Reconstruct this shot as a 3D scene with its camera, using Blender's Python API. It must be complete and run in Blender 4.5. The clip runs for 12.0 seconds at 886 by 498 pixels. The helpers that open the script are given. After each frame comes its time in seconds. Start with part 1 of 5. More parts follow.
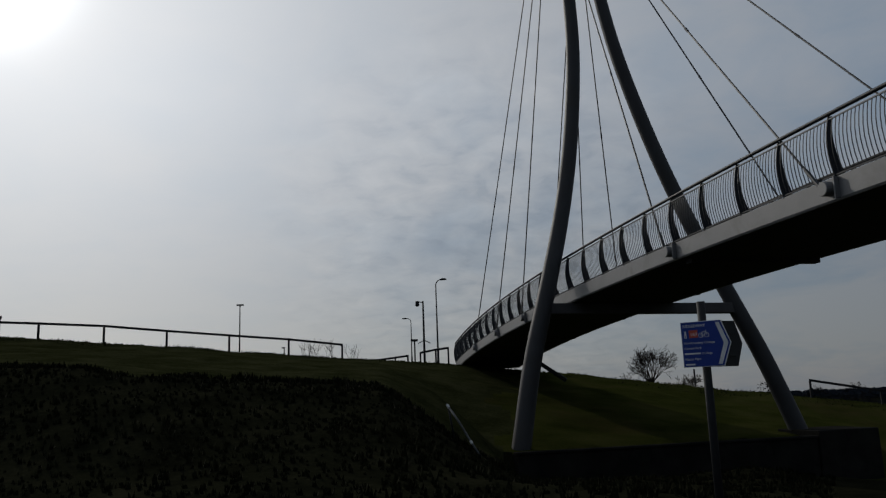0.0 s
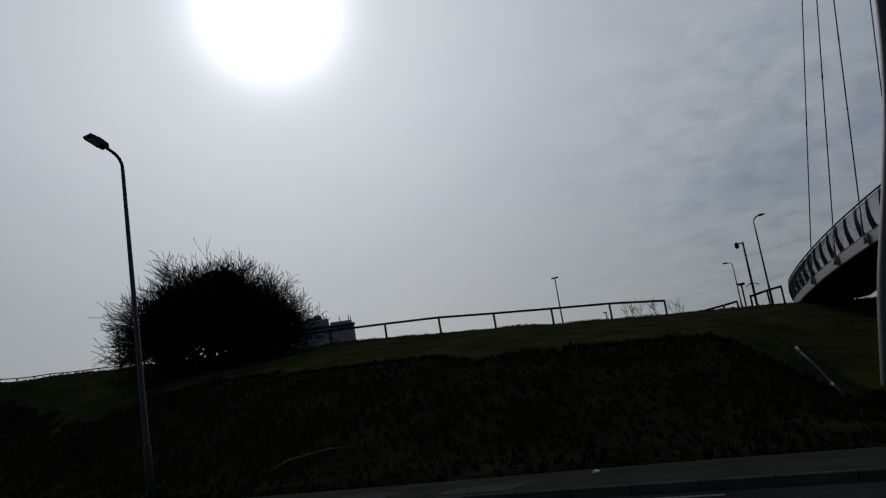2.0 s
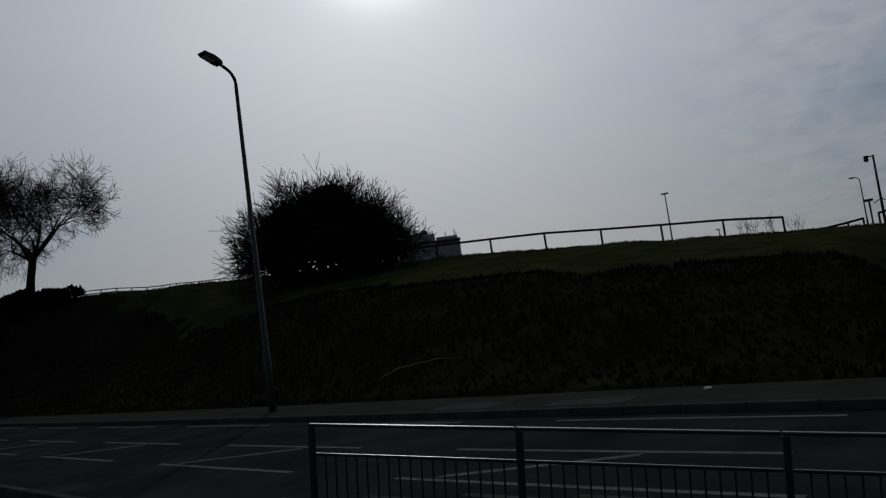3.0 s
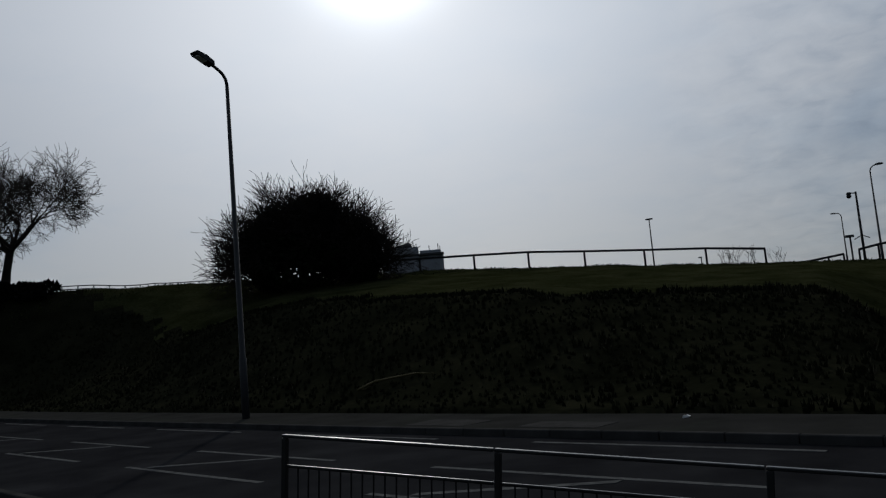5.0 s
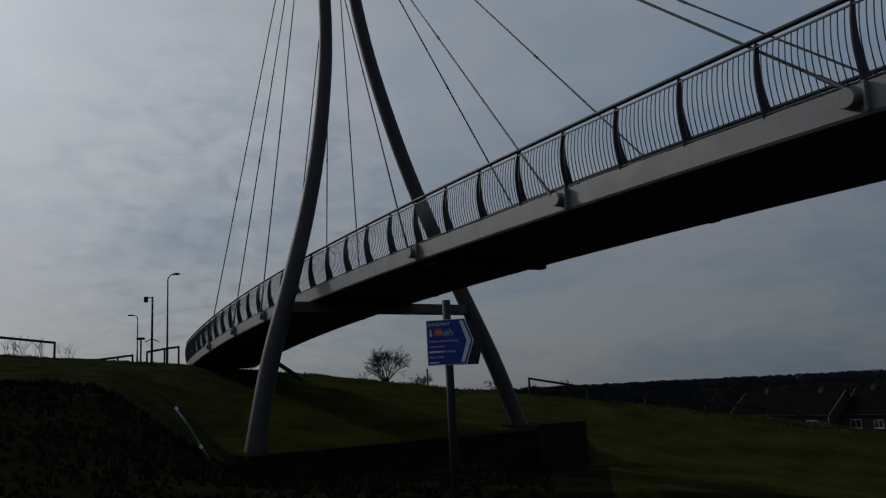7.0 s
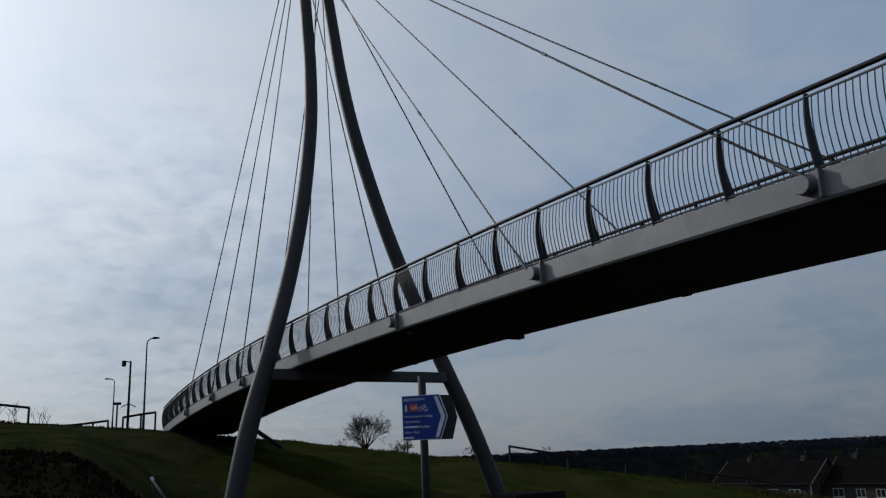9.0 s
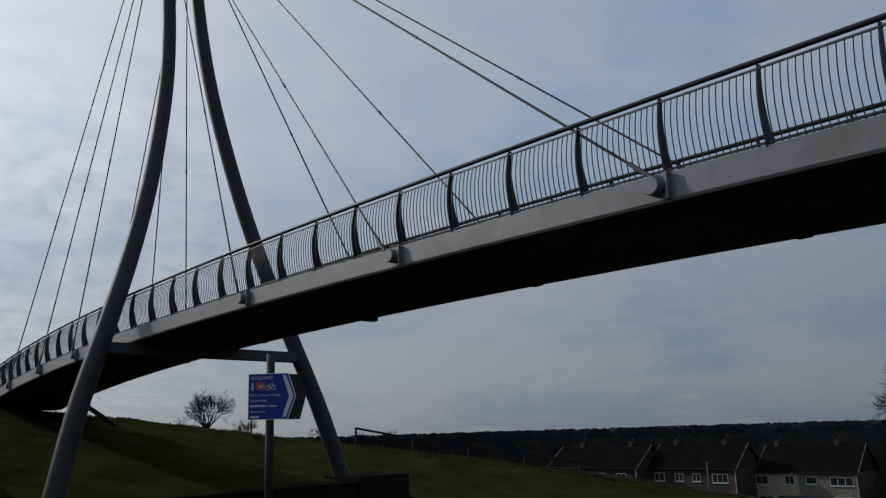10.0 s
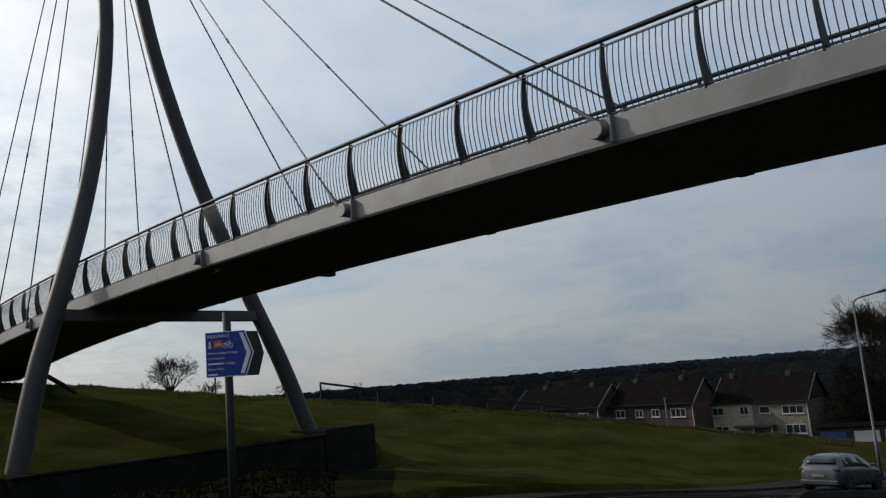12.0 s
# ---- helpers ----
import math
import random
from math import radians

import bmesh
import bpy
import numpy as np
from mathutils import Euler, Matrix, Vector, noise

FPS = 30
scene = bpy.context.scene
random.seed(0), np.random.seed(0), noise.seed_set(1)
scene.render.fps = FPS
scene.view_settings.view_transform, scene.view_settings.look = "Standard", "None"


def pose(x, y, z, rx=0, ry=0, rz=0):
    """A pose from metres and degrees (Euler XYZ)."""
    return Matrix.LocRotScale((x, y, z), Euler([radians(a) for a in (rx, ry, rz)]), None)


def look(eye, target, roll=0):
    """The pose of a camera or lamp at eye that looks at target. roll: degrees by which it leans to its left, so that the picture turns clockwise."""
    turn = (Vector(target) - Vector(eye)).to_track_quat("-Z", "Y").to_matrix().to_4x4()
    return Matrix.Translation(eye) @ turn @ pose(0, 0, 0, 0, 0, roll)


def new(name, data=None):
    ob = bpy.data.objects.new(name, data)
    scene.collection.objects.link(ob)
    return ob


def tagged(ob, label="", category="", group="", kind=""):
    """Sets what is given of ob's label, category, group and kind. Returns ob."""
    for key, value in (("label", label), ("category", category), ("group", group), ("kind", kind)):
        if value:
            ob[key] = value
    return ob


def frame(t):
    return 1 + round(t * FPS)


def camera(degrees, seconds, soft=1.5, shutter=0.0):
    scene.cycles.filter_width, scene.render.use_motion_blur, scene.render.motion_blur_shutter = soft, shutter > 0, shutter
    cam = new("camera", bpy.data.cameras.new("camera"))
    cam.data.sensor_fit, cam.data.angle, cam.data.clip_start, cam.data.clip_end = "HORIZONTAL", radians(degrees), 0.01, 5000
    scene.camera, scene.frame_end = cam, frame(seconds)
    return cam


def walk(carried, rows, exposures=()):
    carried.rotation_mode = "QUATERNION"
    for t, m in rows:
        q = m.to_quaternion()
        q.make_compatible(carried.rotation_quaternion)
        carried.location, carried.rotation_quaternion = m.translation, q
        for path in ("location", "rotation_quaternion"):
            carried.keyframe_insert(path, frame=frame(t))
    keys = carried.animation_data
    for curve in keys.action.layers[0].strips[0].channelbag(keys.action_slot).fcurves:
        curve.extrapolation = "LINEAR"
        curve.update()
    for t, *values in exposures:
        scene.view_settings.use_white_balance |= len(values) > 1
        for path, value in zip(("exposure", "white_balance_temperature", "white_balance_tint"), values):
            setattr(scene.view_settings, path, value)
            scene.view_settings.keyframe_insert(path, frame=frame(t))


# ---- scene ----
from mathutils import geometry

cam = camera(58.12, 12.0, soft=1.25, shutter=0.0)
PATH = [
    (0, (0.137, -0.130, 1.596), 5.12, 10.80, -2.16),
    (0.2, (0.029, -0.162, 1.647), 12.68, 9.39, -5.02),
    (0.5, (-0.060, -0.117, 1.661), 25.15, 8.96, -6.90),
    (1, (0.040, -0.083, 1.619), 28.61, 10.40, -7.01),
    (1.5, (0.053, -0.108, 1.622), 27.47, 10.29, -8.53),
    (2, (-0.025, -0.080, 1.633), 27.14, 10.47, -9.15),
    (2.5, (-0.045, -0.012, 1.635), 31.52, 9.48, -8.28),
    (3, (-0.128, -0.041, 1.605), 35.52, 5.62, -7.83),
    (3.2, (-0.092, -0.099, 1.582), 36.97, 2.59, -8.24),
    (4.8, (-0.220, 0.003, 1.621), 32.55, 5.24, -6.24),
    (5, (-0.230, 0.041, 1.619), 34.18, 6.49, -4.98),
    (5.5, (-0.169, -0.015, 1.628), 35.90, 7.40, -5.00),
    (6, (-0.082, -0.017, 1.641), 24.68, 7.07, -2.60),
    (6.2, (0.065, 0.139, 1.601), 16.00, 8.18, -1.36),
    (6.5, (-0.035, 0.359, 1.584), 2.14, 8.31, -1.51),
    (6.7, (0.048, 0.461, 1.578), -9.88, 8.92, -1.87),
    (8.3, (0.066, -0.083, 1.736), -18.01, 13.05, -4.64),
    (8.5, (0.056, -0.045, 1.735), -16.29, 13.92, -4.46),
    (9, (0.049, -0.089, 1.722), -15.09, 14.43, -2.81),
    (9.5, (0.036, 0.065, 1.714), -16.10, 13.96, -3.16),
    (10, (0.074, 0.080, 1.712), -25.55, 12.82, -1.82),
    (10.5, (0.106, 0.043, 1.715), -34.32, 12.04, -1.24),
    (11, (0.141, 0.075, 1.708), -39.45, 11.16, -2.09),
    (11.5, (0.190, -0.026, 1.702), -36.01, 9.71, -4.06),
    (12, (0.120, -0.112, 1.656), -28.34, 9.19, -4.81),
]


def aim(eye, yaw, pitch, roll):
    a, b = radians(yaw), radians(pitch)
    ahead = Vector((-math.sin(a) * math.cos(b), math.cos(a) * math.cos(b), math.sin(b)))
    return look(Vector(eye), Vector(eye) + ahead * 10, roll)


walk(cam, [(t, aim(eye, yaw, pitch, roll)) for t, eye, yaw, pitch, roll in PATH],
     [(0, -0.70, 6500, 10), (0.7, -0.97, 6280, 10), (2.6, -1.02, 6250, 10), (3.1, -1.10, 6250, 10), (4.8, -0.78, 6180, 10), (5.9, -0.86, 6250, 10), (6.5, -1.05, 6430, 10),
      (6.8, -1.0, 6400, 10), (8.3, -0.15, 6100, 10), (9.6, -0.27, 6150, 10), (10.6, 0.24, 6450, 10), (11.2, 0.32, 6500, 10), (12.0, 0.44, 6800, 10)])

# ---------------------------------------------------------------- light
SUN_AZ, SUN_EL = radians(37.5), radians(28.5)   # az: to the left of +y
SUN_DIR = Vector((-math.sin(SUN_AZ) * math.cos(SUN_EL), math.cos(SUN_AZ) * math.cos(SUN_EL), math.sin(SUN_EL)))
sun = new("sun", bpy.data.lights.new("sun", "SUN"))
sun.data.energy, sun.data.angle, sun.data.color = 2.0, radians(1.2), (1.0, 0.95, 0.86)
sun.matrix_world = look(SUN_DIR * 100, (0, 0, 0))


class Nodes:
    """Short hand for building a node tree."""

    def __init__(self, tree):
        self.tree = tree
        tree.nodes.clear()

    def add(self, kind, **sets):
        node = self.tree.nodes.new(kind)
        for key, value in sets.items():
            if key in node.inputs:
                self.put(node.inputs[key], value)
        return node

    def put(self, socket, value):
        if isinstance(value, bpy.types.NodeSocket):
            self.tree.links.new(value, socket)
        else:
            socket.default_value = value

    def math(self, op, a, b=0.0, c=None, clamp=False):
        node = self.tree.nodes.new("ShaderNodeMath")
        node.operation, node.use_clamp = op, clamp
        for n, v in enumerate((a, b) if c is None else (a, b, c)):
            self.put(node.inputs[n], v)
        return node.outputs[0]

    def noise(self, vec, scale, detail=4.0, rough=0.55, distort=0.0):
        node = self.add("ShaderNodeTexNoise", Scale=scale, Detail=detail, Roughness=rough, Distortion=distort)
        if vec is not None:
            self.put(node.inputs["Vector"], vec)
        return node.outputs["Fac"]

    def ramp(self, fac, stops):
        node = self.tree.nodes.new("ShaderNodeValToRGB")
        self.put(node.inputs[0], fac)
        els = node.color_ramp.elements
        while len(els) < len(stops):
            els.new(0.5)
        for el, (pos, col) in zip(els, stops):
            el.position = pos
            el.color = (*col, 1) if not isinstance(col, float) else (col, col, col, 1)
        return node.outputs[0]

    def mix(self, fac, a, b, blend="MIX"):
        node = self.tree.nodes.new("ShaderNodeMix")
        node.data_type, node.blend_type = "RGBA", blend
        self.put(node.inputs[0], fac)
        self.put(node.inputs[6], a if isinstance(a, bpy.types.NodeSocket) else (*a, 1))
        self.put(node.inputs[7], b if isinstance(b, bpy.types.NodeSocket) else (*b, 1))
        return node.outputs[2]


world = bpy.data.worlds.new("sky")
scene.world = world
world.use_nodes = True
n = Nodes(world.node_tree)
coord = n.add("ShaderNodeTexCoord").outputs["Generated"]
sky = n.add("ShaderNodeTexSky")
sky.sky_type, sky.sun_disc = "NISHITA", False
sky.sun_elevation, sky.sun_rotation = SUN_EL, -SUN_AZ
sep = n.add("ShaderNodeSeparateXYZ", Vector=coord)
dot = n.tree.nodes.new("ShaderNodeVectorMath")
dot.operation = "DOT_PRODUCT"
n.put(dot.inputs[0], coord)
dot.inputs[1].default_value = SUN_DIR
c = n.math("MAXIMUM", dot.outputs["Value"], 0.0)
glow = n.math("ADD", n.math("MULTIPLY", n.math("POWER", c, 5.0), 0.52),
              n.math("ADD", n.math("MULTIPLY", n.math("POWER", c, 24.0), 0.30), n.math("MULTIPLY", n.math("POWER", c, 470.0), 3.4)))
# layered cloud: a flat layer seen in perspective, so that it closes up towards the horizon
lift = n.math("MAXIMUM", n.math("ADD", sep.outputs[2], 0.24), 0.05)
flat = n.add("ShaderNodeCombineXYZ", X=n.math("DIVIDE", sep.outputs[0], lift), Y=n.math("DIVIDE", sep.outputs[1], lift), Z=0.0).outputs[0]
broad = n.noise(flat, 1.1, 4.0, 0.5, 0.5)
fine = n.noise(flat, 5.2, 6.0, 0.60, 0.5)
cover = n.math("ADD", n.math("MULTIPLY", broad, 0.68), n.math("MULTIPLY", fine, 0.32))
calm = n.math("SUBTRACT", 1.0, n.math("MULTIPLY", n.math("POWER", c, 3.0), 0.65))
thick = n.ramp(cover, [(0.38, 0.0), (0.47, 0.5), (0.56, 1.0)])
thick = n.math("ADD", 0.5, n.math("MULTIPLY", n.math("SUBTRACT", thick, 0.5), calm))
veil = n.mix(c, (0.272, 0.326, 0.405), (0.388, 0.415, 0.452))
low = n.ramp(sep.outputs[2], [(0.0, 0.58), (0.14, 0.70), (0.36, 1.0)])
away = n.ramp(n.math("ADD", n.math("MULTIPLY", dot.outputs["Value"], 0.5), 0.5), [(0.30, 0.70), (0.50, 0.86), (0.68, 1.0)])
veil = n.mix(1.0, n.mix(1.0, veil, low, "MULTIPLY"), away, "MULTIPLY")
bluish = n.mix(1.0, veil, (0.80, 0.915, 1.01), "MULTIPLY")
cloud = n.mix(thick, bluish, n.mix(1.0, veil, (1.17, 1.12, 1.07), "MULTIPLY"))


def sky_dot(vec, az, el):
    """How near a way is to the bearing az (left positive) and elevation el."""
    node = n.tree.nodes.new("ShaderNodeVectorMath")
    node.operation = "DOT_PRODUCT"
    n.put(node.inputs[0], vec)
    a, e = radians(az), radians(el)
    node.inputs[1].default_value = (-math.sin(a) * math.cos(e), math.cos(a) * math.cos(e), math.sin(e))
    return node.outputs["Value"]


# a field of broken small clouds, low over the landing of the bridge, with thin blue gaps in it
ragged = n.tree.nodes.new("ShaderNodeVectorMath")
ragged.operation = "MULTIPLY_ADD"
wander = n.add("ShaderNodeTexNoise", Scale=16.0, Detail=3.0, Roughness=0.5)
n.put(wander.inputs["Vector"], coord)
n.put(ragged.inputs[0], wander.outputs["Color"])
ragged.inputs[1].default_value = (0.05, 0.05, 0.036)
shifted = n.tree.nodes.new("ShaderNodeVectorMath")
shifted.operation = "SUBTRACT"
n.put(shifted.inputs[0], coord)
shifted.inputs[1].default_value = (0.025, 0.025, 0.018)
n.put(ragged.inputs[2], shifted.outputs[0])
unit = n.tree.nodes.new("ShaderNodeVectorMath")
unit.operation = "NORMALIZE"
n.put(unit.inputs[0], ragged.outputs[0])
patch = n.ramp(sky_dot(unit.outputs[0], 2, 12), [(0.955, 0.0), (0.985, 0.7), (0.997, 1.0)])
cells = n.ramp(n.noise(flat, 9.0, 6.0, 0.56, 0.4), [(0.34, (0.72, 0.78, 0.84)), (0.45, (0.94, 0.96, 0.98)), (0.55, (1.06, 1.06, 1.05)), (0.66, (1.20, 1.18, 1.15))])
cloud = n.mix(patch, cloud, n.mix(1.0, cloud, cells, "MULTIPLY"))
for az, el, wide, deep in ((5.6, 11.2, 1.7, 0.9), (2.5, 10.4, 1.6, 0.75), (8.6, 10.6, 1.2, 0.4), (4.0, 13.8, 1.5, 0.4), (-3.0, 12.8, 1.6, 0.45), (-1.0, 10.2, 1.2, 0.35)):
    rim, core = math.cos(radians(wide * 1.35)), math.cos(radians(wide * 0.45))
    gap = n.math("MULTIPLY", n.math("SUBTRACT", sky_dot(unit.outputs[0], az, el), rim), 1.0 / (core - rim), clamp=True)
    gap = n.math("MULTIPLY", gap, deep)
    cloud = n.mix(gap, cloud, n.mix(1.0, cloud, (0.58, 0.69, 0.80), "MULTIPLY"))
glow_col = n.mix(1.0, n.add("ShaderNodeCombineXYZ", X=glow, Y=glow, Z=glow).outputs[0], (0.965, 0.985, 1.0), "MULTIPLY")
total = n.mix(1.0, cloud, glow_col, "ADD")
bg1 = n.add("ShaderNodeBackground", Color=total, Strength=1.0)
bg2 = n.add("ShaderNodeBackground", Color=sky.outputs[0], Strength=0.012)
both = n.tree.nodes.new("ShaderNodeAddShader")
n.put(both.inputs[0], bg1.outputs[0])
n.put(both.inputs[1], bg2.outputs[0])
out = n.add("ShaderNodeOutputWorld")
n.put(out.inputs[0], both.outputs[0])


# ---------------------------------------------------------------- materials
def material(name, stops, scale=8.0, fine_scale=90.0, rough=0.7, metal=0.0, bump=0.3, dist=0.01, spec=0.5, island=0.0, obj=False, stain=None, span=0.36):
    """A surface whose colour wanders between the stops at two scales, with relief."""
    mat = bpy.data.materials.new(name)
    mat.use_nodes = True
    m = Nodes(mat.node_tree)
    tc = m.add("ShaderNodeTexCoord").outputs["Object"]
    big, small = m.noise(tc, scale, 4.0), m.noise(tc, fine_scale, 3.0)
    fac = m.math("ADD", m.math("MULTIPLY", big, 0.65), m.math("MULTIPLY", small, 0.35))
    col = m.ramp(fac, [(0.5 - span / 2 + span * k / max(1, len(stops) - 1), s) for k, s in enumerate(stops)])
    if stain:
        patch = m.ramp(m.noise(tc, stain[1], 5.0, 0.65, 0.8), [(0.52, 0.0), (0.66, 1.0)])
        col = m.mix(m.math("MULTIPLY", patch, stain[2]), col, stain[0])
    if island:
        geo = m.add("ShaderNodeNewGeometry").outputs["Random Per Island"]
        col = m.mix(1.0, col, m.ramp(geo, [(0.0, 1.0 - island), (1.0, 1.0)]), "MULTIPLY")
    if obj:
        rnd = m.add("ShaderNodeObjectInfo").outputs["Random"]
        col = m.mix(1.0, col, m.ramp(rnd, [(0.0, 0.82), (1.0, 1.0)]), "MULTIPLY")
    bs = m.add("ShaderNodeBsdfPrincipled", **{"Base Color": col, "Metallic": metal, "Specular IOR Level": spec})
    m.put(bs.inputs["Roughness"], m.math("ADD", rough - 0.1, m.math("MULTIPLY", big, 0.2), clamp=True))
    if bump:
        bp = m.add("ShaderNodeBump", Strength=bump, Distance=dist, Height=fac)
        m.put(bs.inputs["Normal"], bp.outputs[0])
    o = m.add("ShaderNodeOutputMaterial")
    m.put(o.inputs[0], bs.outputs[0])
    return mat


GRASS = material("grass", [(0.012, 0.015, 0.0035), (0.019, 0.0225, 0.005), (0.027, 0.030, 0.008), (0.036, 0.036, 0.012)], 0.35, 14.0, 0.95, bump=1.0, dist=0.06, spec=0.0, span=0.30,
                 stain=((0.034, 0.028, 0.012), 0.16, 0.6))
# rough growth on the bank; its shade is put into these three darker colours
COARSE = material("coarse_grass_shaded", [(0.012, 0.014, 0.005), (0.020, 0.022, 0.009), (0.030, 0.031, 0.014)], 0.5, 6.0, 0.95, bump=0.9, dist=0.15, spec=0.0, span=0.24)
SCRUB = material("scrub_shaded", [(0.005, 0.0053, 0.003), (0.010, 0.0105, 0.006), (0.018, 0.0175, 0.010)], 0.6, 8.0, 0.95, bump=0.5, dist=0.1, spec=0.0)
ROUGH = material("rough_grass_shaded", [(0.006, 0.007, 0.003), (0.014, 0.015, 0.007), (0.028, 0.027, 0.013)], 0.35, 2.5, 0.95, bump=0, spec=0.03, island=0.25)
BLADE = material("grass_blade", [(0.022, 0.027, 0.006), (0.040, 0.044, 0.011)], 0.8, 12.0, 0.9, bump=0, spec=0.1, island=0.5)
ASPHALT = material("asphalt", [(0.010, 0.010, 0.011), (0.018, 0.018, 0.019), (0.028, 0.028, 0.029)], 0.7, 160.0, 0.97, bump=0.5, dist=0.008, spec=0.0,
                   stain=((0.009, 0.009, 0.010), 0.35, 0.6))
PAVING = material("footway", [(0.018, 0.018, 0.016), (0.032, 0.031, 0.029)], 1.2, 140.0, 0.95, bump=0.3, dist=0.006, spec=0.0, stain=((0.03, 0.032, 0.026), 0.6, 0.6))
KERB = material("kerb_concrete", [(0.030, 0.029, 0.027), (0.055, 0.053, 0.050)], 3.0, 90.0, 0.95, spec=0.0, bump=0.3, dist=0.004, obj=True)
PAINT = material("road_paint", [(0.055, 0.055, 0.053), (0.12, 0.12, 0.115)], 5.0, 60.0, 0.9, spec=0.0, bump=0.1, stain=((0.05, 0.05, 0.05), 6.0, 0.85))
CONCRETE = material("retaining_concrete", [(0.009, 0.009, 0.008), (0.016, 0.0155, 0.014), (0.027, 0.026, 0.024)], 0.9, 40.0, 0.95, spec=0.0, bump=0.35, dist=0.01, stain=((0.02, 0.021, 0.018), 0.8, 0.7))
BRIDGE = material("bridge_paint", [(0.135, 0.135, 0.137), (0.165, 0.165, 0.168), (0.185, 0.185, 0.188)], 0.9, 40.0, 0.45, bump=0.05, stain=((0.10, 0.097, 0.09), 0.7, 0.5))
# darker than the edge beams: the underside's shade is put into the colour
SOFFIT = material("soffit_shaded", [(0.060, 0.057, 0.058), (0.10, 0.096, 0.097)], 0.8, 30.0, 0.75, bump=0.08, spec=0.12)
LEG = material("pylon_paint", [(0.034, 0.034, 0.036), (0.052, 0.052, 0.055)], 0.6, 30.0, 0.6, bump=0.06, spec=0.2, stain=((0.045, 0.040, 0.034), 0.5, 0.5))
PARAPET = material("parapet_steel", [(0.012, 0.014, 0.018), (0.022, 0.025, 0.031)], 4.0, 60.0, 0.55, 0.0, bump=0.08, spec=0.2)
RAILTOP = material("handrail_steel", [(0.06, 0.063, 0.07), (0.10, 0.104, 0.11)], 4.0, 60.0, 0.35, 0.6, bump=0.05)
CABLE = material("cable_steel", [(0.016, 0.017, 0.019), (0.030, 0.031, 0.034)], 3.0, 50.0, 0.6, 0.0, bump=0.05)
GALV = material("galvanised_steel", [(0.055, 0.058, 0.062), (0.10, 0.103, 0.108)], 3.0, 50.0, 0.6, 0.3, bump=0.1)
DARKPOLE = material("dark_painted_steel", [(0.014, 0.015, 0.016), (0.028, 0.029, 0.031)], 3.0, 50.0, 0.65, 0.0, bump=0.08, spec=0.2)
FENCE = material("fence_steel", [(0.010, 0.010, 0.011), (0.020, 0.020, 0.021)], 2.0, 40.0, 0.7, 0.0, bump=0.1, spec=0.15)
GUARD = material("guardrail_paint", [(0.010, 0.010, 0.011), (0.020, 0.020, 0.021)], 6.0, 90.0, 0.33, 0.3, bump=0.12, stain=((0.035, 0.028, 0.022), 5.0, 0.4))
BARK = material("bark", [(0.009, 0.007, 0.006), (0.018, 0.015, 0.012), (0.028, 0.023, 0.019)], 3.0, 30.0, 0.95, bump=0.5, dist=0.01, spec=0.1)
IVY = material("ivy_leaf", [(0.005, 0.007, 0.003), (0.012, 0.017, 0.006)], 1.2, 20.0, 0.85, bump=0, spec=0.06, island=0.6)
# distance haze is put into the bluish tone of the next two woods colours
FARWOODS = material("far_woods_hazed", [(0.008, 0.010, 0.013), (0.013, 0.016, 0.020)], 0.02, 0.3, 0.95, bump=0, spec=0.0, island=0.2)
RIDGEWOODS = material("ridge_woods_hazed", [(0.012, 0.016, 0.022), (0.019, 0.024, 0.031)], 0.01, 0.1, 0.95, bump=0, spec=0.0, island=0.15)
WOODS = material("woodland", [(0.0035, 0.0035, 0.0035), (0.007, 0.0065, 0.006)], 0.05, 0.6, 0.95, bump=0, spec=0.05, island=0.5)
SIGNBLUE = material("sign_blue", [(0.006, 0.030, 0.22), (0.010, 0.040, 0.28)], 6.0, 80.0, 0.4, bump=0.03, spec=0.4)
SIGNWHITE = material("sign_white", [(0.62, 0.62, 0.62), (0.78, 0.78, 0.78)], 8.0, 80.0, 0.45, bump=0.03)
SIGNRED = material("sign_red", [(0.42, 0.05, 0.03), (0.55, 0.08, 0.04)], 8.0, 80.0, 0.45, bump=0.03)
SIGNBACK = material("sign_back_dark", [(0.015, 0.015, 0.016), (0.030, 0.030, 0.031)], 6.0, 50.0, 0.6, bump=0.05)
RENDERED = material("cream_render", [(0.27, 0.245, 0.17), (0.37, 0.335, 0.24)], 0.5, 20.0, 0.9, bump=0.2, stain=((0.20, 0.185, 0.15), 0.5, 0.6))
STONE = material("stone_cladding", [(0.07, 0.062, 0.048), (0.14, 0.128, 0.105), (0.20, 0.186, 0.158)], 3.0, 12.0, 0.9, bump=0.6, dist=0.03)
BRICK = material("brown_brick", [(0.040, 0.022, 0.017), (0.075, 0.040, 0.030)], 1.5, 30.0, 0.9, bump=0.3)
DARKBRICK = material("dark_brick", [(0.018, 0.014, 0.012), (0.034, 0.025, 0.021)], 1.5, 30.0, 0.9, bump=0.3)
ROOFTILE = material("roof_tile", [(0.005, 0.0045, 0.0045), (0.010, 0.009, 0.009)], 0.8, 8.0, 0.95, spec=0.0, bump=0.6, dist=0.03, stain=((0.010, 0.010, 0.008), 0.5, 0.5))
WHITE = material("white_upvc", [(0.34, 0.34, 0.34), (0.46, 0.46, 0.45)], 3.0, 30.0, 0.4, bump=0.03)
DARKWALL = material("dark_block_wall", [(0.020, 0.022, 0.027), (0.036, 0.039, 0.045)], 0.8, 12.0, 0.85, bump=0.2)
